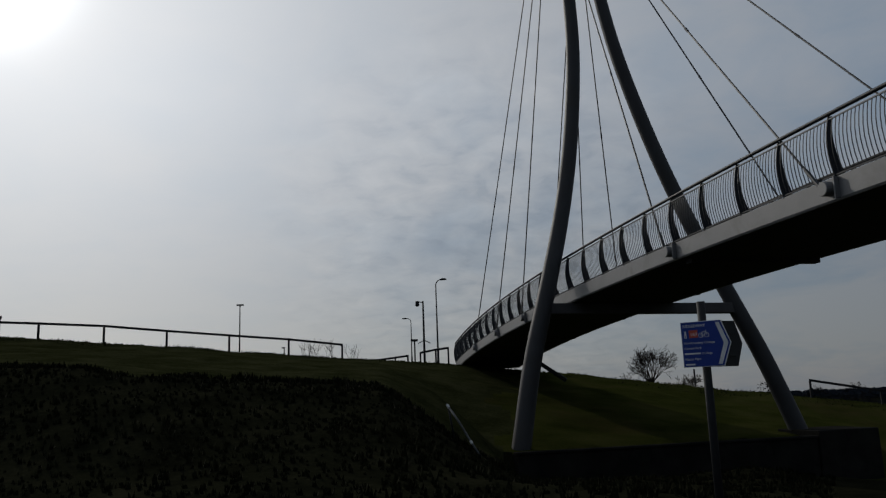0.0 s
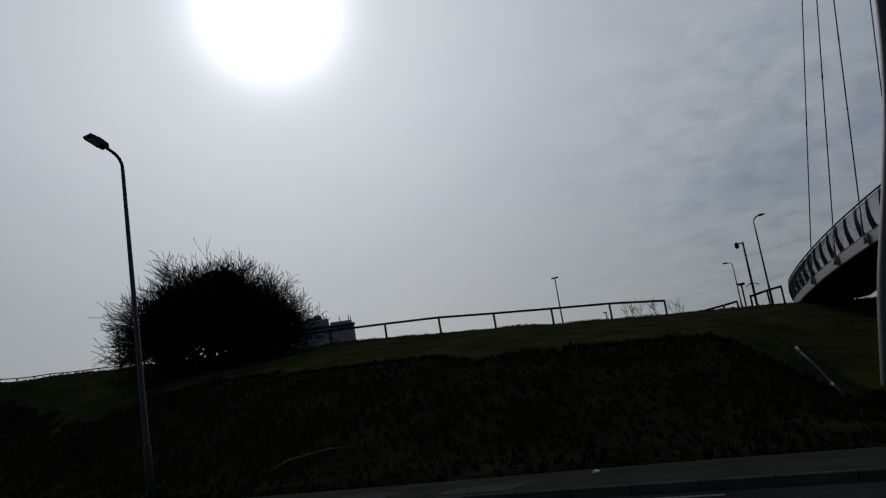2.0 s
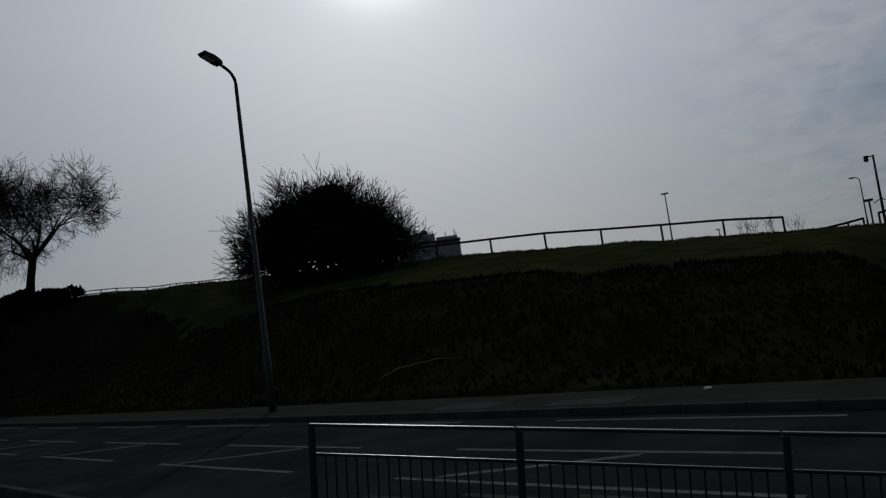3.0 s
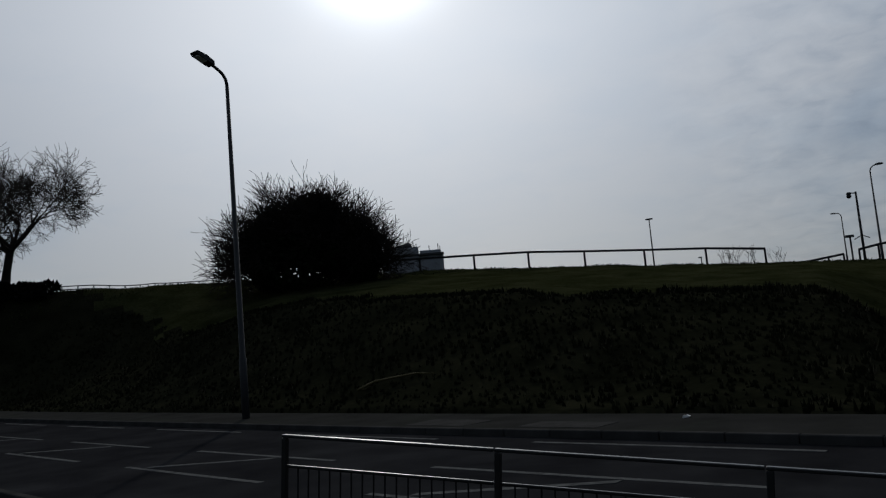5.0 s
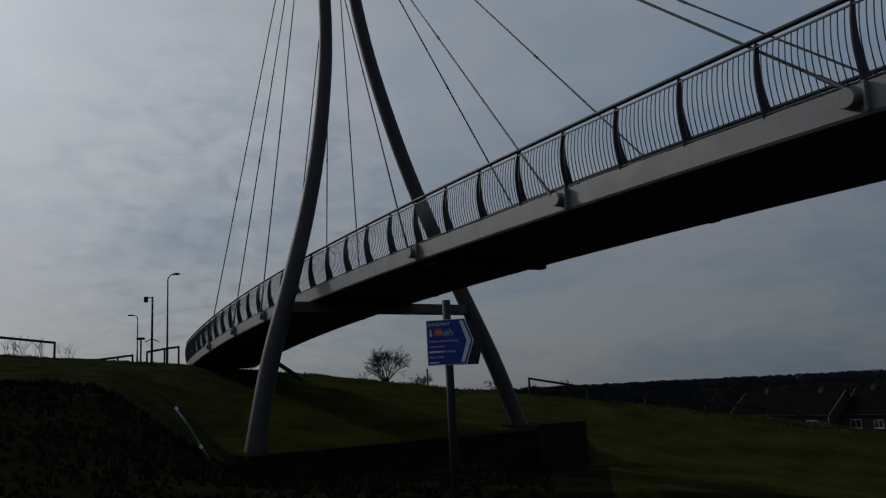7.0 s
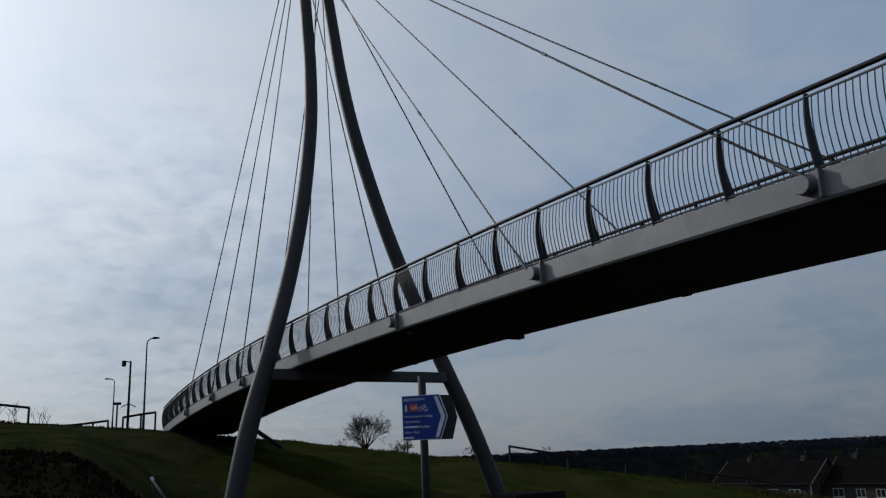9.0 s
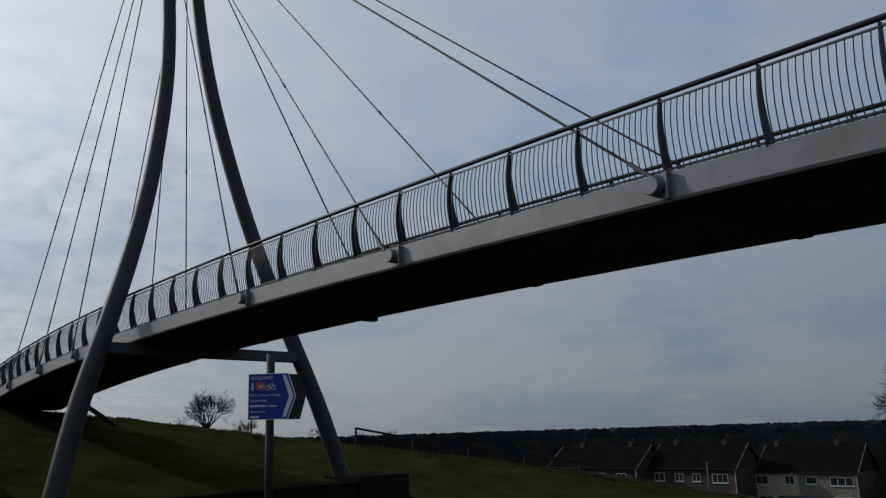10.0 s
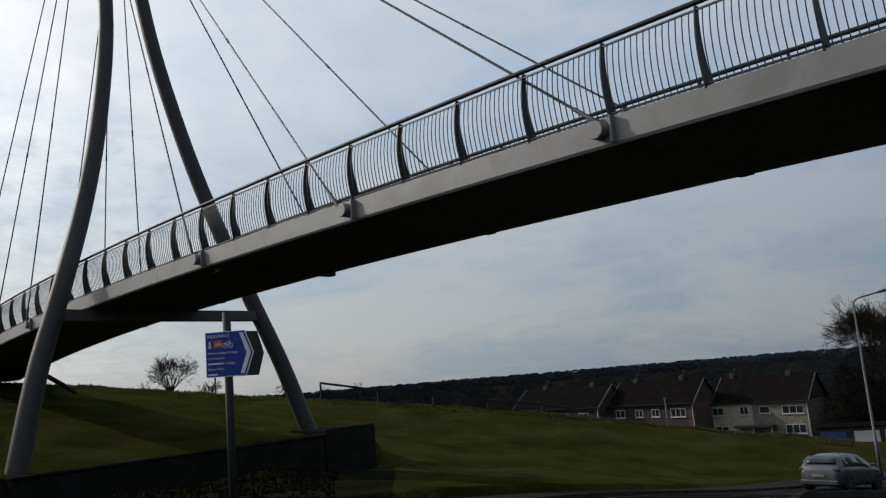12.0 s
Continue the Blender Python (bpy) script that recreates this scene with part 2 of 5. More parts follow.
BLOCKWALL = material("grey_block_wall", [(0.20, 0.21, 0.225), (0.30, 0.31, 0.33)], 0.8, 12.0, 0.85, bump=0.2, stain=((0.14, 0.14, 0.145), 0.7, 0.7))
STRAW = material("dry_grass", [(0.07, 0.058, 0.026), (0.13, 0.11, 0.055)], 0.6, 12.0, 0.95, bump=0, spec=0.05, island=0.5)
BLUEDOOR = material("blue_door", [(0.015, 0.03, 0.13), (0.025, 0.045, 0.17)], 2.0, 30.0, 0.5, bump=0.05)
CARSILVER = material("silver_car_paint", [(0.075, 0.082, 0.095), (0.095, 0.103, 0.118)], 1.5, 60.0, 0.25, 0.6, bump=0.02)
TYRE = material("tyre_rubber", [(0.012, 0.012, 0.012), (0.022, 0.022, 0.022)], 8.0, 90.0, 0.9, bump=0.2, spec=0.1)
TAIL = material("tail_light_red", [(0.035, 0.004, 0.004), (0.055, 0.006, 0.005)], 8.0, 60.0, 0.3, bump=0.02)
BLACKTRIM = material("black_trim", [(0.012, 0.012, 0.013), (0.022, 0.022, 0.023)], 6.0, 60.0, 0.6, bump=0.05, spec=0.15)
PALE = material("pale_litter", [(0.5, 0.5, 0.48), (0.7, 0.7, 0.68)], 8.0, 60.0, 0.5, bump=0.1)


def glass_material():
    mat = bpy.data.materials.new("window_glass")
    mat.use_nodes = True
    m = Nodes(mat.node_tree)
    tc = m.add("ShaderNodeTexCoord").outputs["Object"]
    bs = m.add("ShaderNodeBsdfPrincipled", **{"Base Color": m.ramp(m.noise(tc, 0.8, 3.0), [(0.3, (0.010, 0.012, 0.014)), (0.7, (0.030, 0.034, 0.038))]), "Roughness": 0.08, "Specular IOR Level": 0.3})
    o = m.add("ShaderNodeOutputMaterial")
    m.put(o.inputs[0], bs.outputs[0])
    return mat


GLASS = glass_material()


# ---------------------------------------------------------------- mesh helpers
def part(name, bm, mat, parent=None, label="", smooth=False):
    """Links a bmesh as one mesh object, under a thing or a part."""
    me = bpy.data.meshes.new(name)
    bm.to_mesh(me)
    bm.free()
    me.materials.append(mat)
    if smooth:
        me.polygons.foreach_set("use_smooth", [True] * len(me.polygons))
    ob = new(name, me)
    if parent:
        ob.parent = parent
    if label:
        tagged(ob, label)
    return ob


def share(name, like, parent, m):
    """Another object on the same mesh."""
    ob = new(name, like.data)
    ob.parent = parent
    ob.matrix_local = m
    return ob


def thing(name, label, category, group="", kind="", at=None):
    ob = new(name)
    if at is not None:
        ob.matrix_basis = at
    return tagged(ob, label, category, group, kind)


def box(bm, lo, hi, m=None, bevel=0.0):
    """Adds a box, bevelled where asked."""
    lo, hi = Vector(lo), Vector(hi)
    mat = Matrix.LocRotScale((lo + hi) / 2, None, hi - lo)
    r = bmesh.ops.create_cube(bm, size=1.0, matrix=(m @ mat) if m else mat)
    if bevel:
        edges = {e for v in r["verts"] for e in v.link_edges}
        bmesh.ops.bevel(bm, geom=list(edges), offset=bevel, segments=1, affect="EDGES", profile=0.5)
    return bm


def tube(bm, points, radii, sides=8, caps=True):
    """A round bar through the points, with a radius (or one for each point)."""
    pts = [Vector(p) for p in points]
    if not isinstance(radii, (list, tuple)):
        radii = [radii] * len(pts)
    rings, side = [], None
    for k, p in enumerate(pts):
        t = (pts[min(k + 1, len(pts) - 1)] - pts[max(k - 1, 0)]).normalized()
        if side is None:
            side = t.orthogonal().normalized()
        side = (side - t * side.dot(t)).normalized()
        up = t.cross(side)
        rings.append([bm.verts.new(p + (side * math.cos(a) + up * math.sin(a)) * radii[k]) for a in [2 * math.pi * s / sides for s in range(sides)]])
    for a, b in zip(rings, rings[1:]):
        for s in range(sides):
            bm.faces.new((a[s], a[(s + 1) % sides], b[(s + 1) % sides], b[s]))
    if caps:
        bm.faces.new(rings[0][::-1])
        bm.faces.new(rings[-1])
    return bm


def sweep(bm, frames, section, closed=True):
    """Carries a section of (across, up) points along frames of (origin, across, up)."""
    rings = [[bm.verts.new(o + a * x + u * y) for x, y in section] for o, a, u in frames]
    count = len(section)
    for r0, r1 in zip(rings, rings[1:]):
        for s in range(count if closed else count - 1):
            bm.faces.new((r0[s], r0[(s + 1) % count], r1[(s + 1) % count], r1[s]))
    if closed:
        bm.faces.new(rings[0][::-1])
        bm.faces.new(rings[-1])
    bmesh.ops.recalc_face_normals(bm, faces=bm.faces)
    return bm


def prism(bm, outline, y0, y1, m=None):
    """A flat shape of (x, z) points, thick from y0 to y1."""
    front = [bm.verts.new((x, y0, z)) for x, z in outline]
    back = [bm.verts.new((x, y1, z)) for x, z in outline]
    faces = [bm.faces.new(front), bm.faces.new(back[::-1])]
    for k in range(len(outline)):
        j = (k + 1) % len(outline)
        faces.append(bm.faces.new((front[j], front[k], back[k], back[j])))
    if m:
        bmesh.ops.transform(bm, matrix=m, verts=front + back)
    bmesh.ops.recalc_face_normals(bm, faces=faces)
    return bm


# ---------------------------------------------------------------- the lie of the land
def spline(x, xs, ys):
    """A smooth curve through the knots."""
    if x <= xs[0]:
        return ys[0] + (x - xs[0]) * (ys[1] - ys[0]) / (xs[1] - xs[0])
    if x >= xs[-1]:
        return ys[-1] + (x - xs[-1]) * (ys[-1] - ys[-2]) / (xs[-1] - xs[-2])
    k = max(i for i in range(len(xs) - 1) if xs[i] <= x)
    h = xs[k + 1] - xs[k]
    s = (x - xs[k]) / h
    d = (ys[k + 1] - ys[k]) / h
    m0 = d if k == 0 else (ys[k + 1] - ys[k - 1]) / (xs[k + 1] - xs[k - 1])
    m1 = d if k + 2 >= len(xs) else (ys[k + 2] - ys[k]) / (xs[k + 2] - xs[k])
    return (2 * s**3 - 3 * s**2 + 1) * ys[k] + (s**3 - 2 * s**2 + s) * h * m0 + (3 * s**2 - 2 * s**3) * ys[k + 1] + (s**3 - s**2) * h * m1


def smooth01(s):
    s = min(1.0, max(0.0, s))
    return s * s * (3 - 2 * s)


# far kerb of the road: along x, its y and its height
KX = (-90, -35, -10, -2.8, 3, 8, 14, 28.8, 43.6, 58, 120)
KY = (26.7, 16.4, 11.75, 10.6, 10.75, 12.9, 17.0, 24.6, 26.6, 29.0, 35)
KZ = (0.3, 0.0, 0.0, 0.0, -0.2, -0.75, -1.75, -4.2, -5.5, -6.7, -10)
PATH_W = 2.0


def road_w(x):
    """Width of the road at x: it tapers past the guard rail."""
    return 6.2 - 1.5 * smooth01((x + 9.0) / 6.5)



def kerb(x):
    """Far kerb at x: its place, and the level way across the road, away from the viewer."""
    y, z = spline(x, KX, KY), spline(x, KX, KZ)
    dy = (spline(x + 0.5, KX, KY) - spline(x - 0.5, KX, KY))
    return Vector((x, y, z)), Vector((-dy, 1, 0)).normalized()


# crest of the bank by bearing (degrees, left positive): its elevation as seen from the road; the steep foot ends at BREAK
CREST_AZ = (-90, -70, -62, -54.5, -51.3, -41, -33.9, -26.4, -19, -16.3, -7, -1.7, 5, 11, 16, 23.4, 31, 39.5, 49, 60, 66, 90)
CREST_EL = (-6.9, -6.9, -6.6, -6.0, -5.62, -4.1, -2.85, -1.65, -0.62, -0.32, 1.0, 1.75, 2.6, 3.05, 3.5, 4.2, 4.75, 5.1, 5.2, 5.2, 5.15, 4.5)
BREAK_AZ = (-90, -55, -41, -26, -22, 0, 4, 9.4, 16, 27.5, 39.6, 49.5, 62, 90)
BREAK_EL = (-8.0, -7.0, -6.6, -6.1, -6.0, -5.4, -2.8, 1.1, 1.7, 2.5, 3.35, 3.55, 3.95, 3.0)
CREST_R, BREAK_R, EYE_Z = 57.0, 27.0, 1.65

PY_C, PY_P, PY_Q = Vector((5.85, 33.15, 0)), Vector((0.936, 0.352, 0)), Vector((-0.352, 0.936, 0))   # pylon: middle of its feet, along the feet, along the deck
WALL_A, WALL_B, WALL_TOP, WALL_BOTTOM = -6.9, 8.7, -0.32, -2.6


def land(x, y):
    """Height of the ground off the road, shaped to fit the camera's view."""
    r, az = math.hypot(x, y), math.degrees(math.atan2(-x, y))
    k, across = kerb(max(-90, min(120, x)))
    d = (Vector((x, y, 0)) - Vector((k.x, k.y, 0))).dot(across)     # beyond the far kerb
    if abs(az) > 90 or d < PATH_W + 0.15:
        near = k.z + (-0.13 if d < -road_w(x) - 0.1 or abs(az) > 90 else -0.25)
        if abs(az) > 90:
            near = -0.13 + min(0, k.z) * 0.5
        return near
    zc = EYE_Z + CREST_R * math.tan(radians(np.interp(az, CREST_AZ, CREST_EL)))
    r0 = max(6.0, r - (d - PATH_W))
    rb = max(BREAK_R, r0 + 9.0)
    zb = EYE_Z + rb * math.tan(radians(np.interp(az, BREAK_AZ, BREAK_EL)))
    rough = 0.16 * noise.noise((x * 0.35, y * 0.35, 0)) + 0.06 * noise.noise((x * 1.3, y * 1.3, 3))
    z0 = k.z + 0.1
    if r <= CREST_R:
        rm = min(rb, CREST_R - 2.0)
        if r < rm:
            t = (r - r0) / (rm - r0)
            stepped = z0 + (zb - z0) * (0.35 * t + 0.65 * smooth01(t))
        else:
            stepped = zb + (zc - zb) * (r - rm) / (CREST_R - rm)
        even = z0 + (zc - z0) * smooth01((r - r0) / max(1.0, CREST_R - r0))
        z = stepped + (even - stepped) * smooth01((rb - 36.0) / 14.0)
        rel = Vector((x, y, 0)) - PY_C
        a, q = rel.dot(PY_P), rel.dot(PY_Q)
        side = smooth01((a - WALL_A + 1.2) / 1.2) * (1 - smooth01((a - WALL_B) / 1.5))
        if side > 0 and q > -6:
            if q < -1.0:
                low = -2.1
                z = z + (low - z) * side * smooth01((q + 6) / 4)
            else:
                up = WALL_TOP - 0.04 + max(0, q + 0.5) / 20.0 * (zc - WALL_TOP)
                z = z + (up - z) * side * (1 - smooth01((q - 4) / 14))
        fade = min(1.0, max(0.0, (d - PATH_W) / 2))
        return z + rough * fade
    left = smooth01((az + 12) / 14)
    far_l = zc - 0.012 * (r - CREST_R)
    far_r = max(-11.5, zc + (r - CREST_R) * ((zc - EYE_Z) / CREST_R - 0.05))
    far_r -= 2.0 * smooth01((r - 150) / 400) - 1.5 * smooth01((r - 800) / 300) + 34 * smooth01((r - 1300) / 500)
    return far_l * left + far_r * (1 - left) + rough * (1 if r < 120 else 0)


def scrub(x, y):
    """Where the shade-darkened scrub material replaces mown grass."""
    r, az = math.hypot(x, y), math.degrees(math.atan2(-x, y))
    if r > 122 and -90 < az < -9:
        return True
    if not -24 < az < 90 or y < 6:
        return False
    k, across = kerb(max(-90, min(120, x)))
    d = (Vector((x, y, 0)) - Vector((k.x, k.y, 0))).dot(across)
    if d < PATH_W - 0.6:
        return False
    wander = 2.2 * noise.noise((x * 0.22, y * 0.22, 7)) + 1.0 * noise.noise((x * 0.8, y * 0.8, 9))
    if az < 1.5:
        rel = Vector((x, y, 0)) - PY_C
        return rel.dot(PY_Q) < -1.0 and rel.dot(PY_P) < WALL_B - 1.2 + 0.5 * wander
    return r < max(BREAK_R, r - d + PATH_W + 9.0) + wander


def ground():
    bm = bmesh.new()
    radii = [0.0] + [1.0 + 0.8 * k for k in range(9)] + [8.4 + 0.42 * k for k in range(60)]
    while radii[-1] < 62:
        radii.append(radii[-1] * 1.02)
    while radii[-1] < 4500:
        radii.append(radii[-1] * 1.12)
    angles = [-180 + 6 * k for k in range(15)] + [-90 + 0.6 * k for k in range(301)] + [96 + 6 * k for k in range(14)]
    rows = []
    for r in radii:
        row = []
        for a in angles:
            x, y = -r * math.sin(radians(a)), r * math.cos(radians(a))
            row.append(bm.verts.new((x, y, land(x, y))))
        rows.append(row)
    for r0, r1 in zip(rows, rows[1:]):
        for k in range(len(angles)):
            j = (k + 1) % len(angles)
            bm.faces.new((r0[k], r1[k], r1[j], r0[j]))
    bmesh.ops.remove_doubles(bm, verts=rows[0], dist=0.001)
    bmesh.ops.recalc_face_normals(bm, faces=bm.faces)
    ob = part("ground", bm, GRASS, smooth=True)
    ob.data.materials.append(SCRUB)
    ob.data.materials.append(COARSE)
    # scrub and coarse faces also carry the bank's shade in their colour
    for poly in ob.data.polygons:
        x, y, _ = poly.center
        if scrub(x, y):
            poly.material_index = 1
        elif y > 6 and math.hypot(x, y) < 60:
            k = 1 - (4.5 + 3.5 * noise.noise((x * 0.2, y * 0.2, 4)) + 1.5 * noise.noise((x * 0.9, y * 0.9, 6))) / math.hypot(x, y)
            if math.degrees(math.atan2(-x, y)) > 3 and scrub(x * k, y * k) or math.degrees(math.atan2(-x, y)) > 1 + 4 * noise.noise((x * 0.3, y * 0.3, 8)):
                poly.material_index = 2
    return tagged(ob, "uneven mown and rough grass bank beside the road", "ground", kind="structure")


ground()


def road_frames(step=1.5, x0=-90.0, x1=120.0, shift=0.0):
    out, x = [], x0
    while x <= x1 + 1e-6:
        k, across = kerb(x)
        out.append((k + across * shift, across, Vector((0, 0, 1))))
        x += step
    return out


def strip(name, mat, a, b, top, bottom, label, category, x0=-90.0, x1=120.0):
    """A band along the road between two offsets from the far kerb, which may be functions of x."""
    bm, rings = bmesh.new(), []
    for k, across, up in road_frames(1.5, x0, x1):
        lo, hi = (a(k.x), b(k.x)) if callable(a) else (a, b)
        rings.append([bm.verts.new(k + across * u + up * v) for u, v in ((lo, top), (hi, top), (hi, bottom), (lo, bottom))])
    for r0, r1 in zip(rings, rings[1:]):
        for s in range(4):
            bm.faces.new((r0[s], r0[(s + 1) % 4], r1[(s + 1) % 4], r1[s]))
    bm.faces.new(rings[0][::-1])
    bm.faces.new(rings[-1])
    bmesh.ops.recalc_face_normals(bm, faces=bm.faces)
    return tagged(part(name, bm, mat), label, category, kind="structure")


strip("road", ASPHALT, lambda x: -road_w(x), lambda x: 0.0, 0.0, -0.3, "dark worn asphalt road with faded white markings", "road")
strip("pavement", PAVING, 0.125, PATH_W, 0.11, -0.3, "asphalt footway behind the far kerb", "pavement")
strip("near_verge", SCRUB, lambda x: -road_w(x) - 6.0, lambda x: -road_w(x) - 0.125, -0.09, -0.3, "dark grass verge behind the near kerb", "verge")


def markings():
    """Worn white lines on the road."""
    root = thing("road_marking", "faded white lane lines and hatching on the asphalt", "road marking", kind="structure")

    def dash(x0, x1, off, width, slant=0.0):
        bm = bmesh.new()
        fr = []
        steps = max(1, int((x1 - x0) / 1.5))
        for s in range(steps + 1):
            x = x0 + (x1 - x0) * s / steps
            k, across = kerb(x)
            fr.append((k + across * (off + slant * s / steps), across, Vector((0, 0, 1))))
        sweep(bm, fr, [(-width / 2, 0.006), (width / 2, 0.006), (width / 2, -0.02), (-width / 2, -0.02)])
        part("line", bm, PAINT, root)

    x = -60.0
    while x < 70:
        dash(x, x + 4.0, -0.45, 0.10)
        dash(x, x + 4.0, -2.55, 0.10)
        dash(x + 0.5, x + 4.5, -4.1, 0.10)
        dash(x + 1.0, x + 2.6, -3.95, 0.16, 1.25)
        x += 6.0


markings()


# ---------------------------------------------------------------- footbridge
POST_STEP, DECK_W, FASCIA, RAIL_H = 1.8263, 4.7, 0.49, 1.40
FIRST, LAST = -14, 31


def deck(i, side=0.0):
    """Edge of the deck at panel i: place, way outwards on the viewer's side, way along."""
    s = i * POST_STEP
    h, k, k2 = 0.26078, 0.003468, -0.00008130
    x, y, steps = 10.6731, 4.9382, 24
    for j in range(steps):
        u = s * (j + 0.5) / steps
        th = h + k * u + k2 * u * u
        x -= math.sin(th) * s / steps
        y += math.cos(th) * s / steps
    th = h + k * s + k2 * s * s
    z = 5.7024 + 0.3753 * s / 10 - 0.1089 * (s / 10) ** 2
    along = Vector((-math.sin(th), math.cos(th), 0))
    outward = Vector((-along.y, along.x, 0))
    return Vector((x, y, z)) - outward * side, outward, along


def deck_matrix(i, side=0.0, flip=False):
    p, o, a = deck(i, side)
    if flip:
        o, a = -o, -a
    m = Matrix((a, o, Vector((0, 0, 1)))).transposed().to_4x4()
    m.translation = p
    return m


def bowed(h):
    """How far the parapet stands out at the height h."""
    s = h / RAIL_H
    return 0.12 * math.sin(math.pi * s * 0.95) - 0.03 * s


def footbridge():
    root = thing("footbridge", "grey painted steel cable-stayed footbridge with bowed parapets over the road", "footbridge")
    up = Vector((0, 0, 1))
    idx = [FIRST + 0.5 * k for k in range((LAST - FIRST) * 2 + 1)]
    frames = [(deck(i)[0], deck(i)[1], up) for i in idx]
    w, f = DECK_W, FASCIA
    part("deck", sweep(bmesh.new(), frames, [(-0.06, 0.0), (-0.06, -0.20), (-w + 0.06, -0.20), (-w + 0.06, 0.0)]), ASPHALT, root, "dark surfaced bridge deck")
    part("fascia", sweep(bmesh.new(), frames, [(0.03, 0.03), (0.03, -f + 0.05), (0.0, -f), (-0.05, -f), (-0.05, 0.03)]), BRIDGE, root, "pale grey edge beam")
    part("fascia", sweep(bmesh.new(), frames, [(-w - 0.03, 0.03), (-w - 0.03, -f), (-w + 0.05, -f), (-w + 0.05, 0.03)]), BRIDGE, root, "pale grey edge beam")
    part("soffit", sweep(bmesh.new(), frames, [(-0.053, -0.21), (-0.053, -f + 0.01), (-0.6, -f - 0.03), (-w + 0.6, -f - 0.03), (-w + 0.053, -f + 0.01), (-w + 0.053, -0.21)]), SOFFIT, root, "steel box under the deck, darkened for shade")
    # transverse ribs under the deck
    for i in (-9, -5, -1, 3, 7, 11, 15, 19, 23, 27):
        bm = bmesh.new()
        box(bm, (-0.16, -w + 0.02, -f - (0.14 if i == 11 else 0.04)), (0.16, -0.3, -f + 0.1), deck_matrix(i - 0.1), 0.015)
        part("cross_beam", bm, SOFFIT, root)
    # handrails and lower rails, both sides
    far_side = w - 1.2
    for side in (0.0, far_side):
        fr = [(deck(i, side)[0], deck(i, side)[1] * (1 if side == 0 else -1), up) for i in idx]
        ring = lambda cx, cz, r: [(cx + r * math.cos(t), cz + r * math.sin(t)) for t in [math.pi * k / 5 for k in range(10)]]
        part("handrail", sweep(bmesh.new(), fr, ring(bowed(RAIL_H) + 0.02, RAIL_H + 0.045, 0.048)), DARKPOLE if side else PARAPET, root, "round steel handrail", True)
        part("top_rail", sweep(bmesh.new(), fr, [(bowed(1.32) + 0.02, 1.335), (bowed(1.32) + 0.02, 1.305), (bowed(1.32) - 0.02, 1.305), (bowed(1.32) - 0.02, 1.335)]), RAILTOP, root)
        for h, t in ((0.07, 0.016),):
            part("bottom_rail", sweep(bmesh.new(), fr, [(bowed(h) + 0.02, h + t), (bowed(h) + 0.02, h - t), (bowed(h) - 0.02, h - t), (bowed(h) - 0.02, h + t)]), PARAPET, root)
    # posts: bowed plates set across the rail, deep at the foot
    bm = bmesh.new()
    ring = [k / 10 for k in range(11)]
    outer = [(bowed(h * RAIL_H) + 0.035, h * RAIL_H) for h in ring]
    inner = [(bowed(h * RAIL_H) - 0.07 - 0.20 * (1 - h) ** 1.2, h * RAIL_H) for h in reversed(ring)]
    prism(bm, outer + inner, -0.014, 0.014, Matrix(((0, 1, 0, 0), (1, 0, 0, 0), (0, 0, 1, 0), (0, 0, 0, 1))))
    bmesh.ops.triangulate(bm, faces=[f for f in bm.faces if len(f.verts) > 4])
    post = part("post", bm, PARAPET, root)
    post.matrix_local = deck_matrix(FIRST)
    for i in range(FIRST + 1, LAST + 1):
        share("post", post, root, deck_matrix(i))
    for i in range(FIRST, LAST + 1):
        share("post", post, root, deck_matrix(i, far_side, True))
    # bars between the posts
    per = 14
    bm = bmesh.new()
    tube(bm, [(0, bowed(h), h) for h in (0.03, 0.35, 0.6, 0.85, 1.1, 1.32)], 0.0105, 4, False)
    bar = part("bar", bm, PARAPET, root)
    bar.matrix_local = deck_matrix(-2 + 1 / (per + 1))
    for i in range(-2, 20):
        for k in range(1, per + 1):
            if (i, k) != (-2, 1):
                share("bar", bar, root, deck_matrix(i + k / (per + 1)))
    bm = bmesh.new()
    for side, lo, hi in ((0.0, FIRST, -2), (0.0, 20, LAST), (far_side, FIRST, LAST)):
        for i in range(lo, hi):
            for k in range(1, per + 1):
                m = deck_matrix(i + k / (per + 1), side, side > 0)
                tube(bm, [m @ Vector((0, bowed(h), h)) for h in (0.03, 0.45, 0.85, 1.32)], 0.0105, 3, False)
    tagged(part("bar_infill", bm, PARAPET, root), kind="stuff")
    # cable anchors
    anchors = ((3.1, 3.1), (7.1, 7.1), (11.1, 11.08), (19.5, 19.24), (22.5, 22.03), (25.9, 26.2))
    bm = bmesh.new()
    tube(bm, [(0.0, -0.05, -0.20), (0.0, 0.26, -0.20)], 0.165, 20)
    bmesh.ops.bevel(bm, geom=[e for e in bm.edges if len(e.link_faces) == 2 and any(len(f.verts) > 4 for f in e.link_faces)], offset=0.015, segments=1, affect="EDGES")
    drum = part("anchor_drum", bm, BRIDGE, root, "round grey cable anchor")
    bm = box(bmesh.new(), (-0.025, 0.032, -0.46), (0.025, 0.15, 0.02), None, 0.006)
    rib = part("anchor_rib", bm, BRIDGE, root)
    for i, pair in enumerate(anchors):
        for side, flip in ((0.0, False), (w, True)):
            m, s = deck_matrix(pair[flip], side, flip), -1 if flip else 1
            if i == 0 and not flip:
                drum.matrix_local, rib.matrix_local = m, m @ pose(-0.25, 0, 0)
            else:
                share("anchor_drum", drum, root, m)
                share("anchor_rib", rib, root, m @ pose(-0.25 * s, 0, 0))
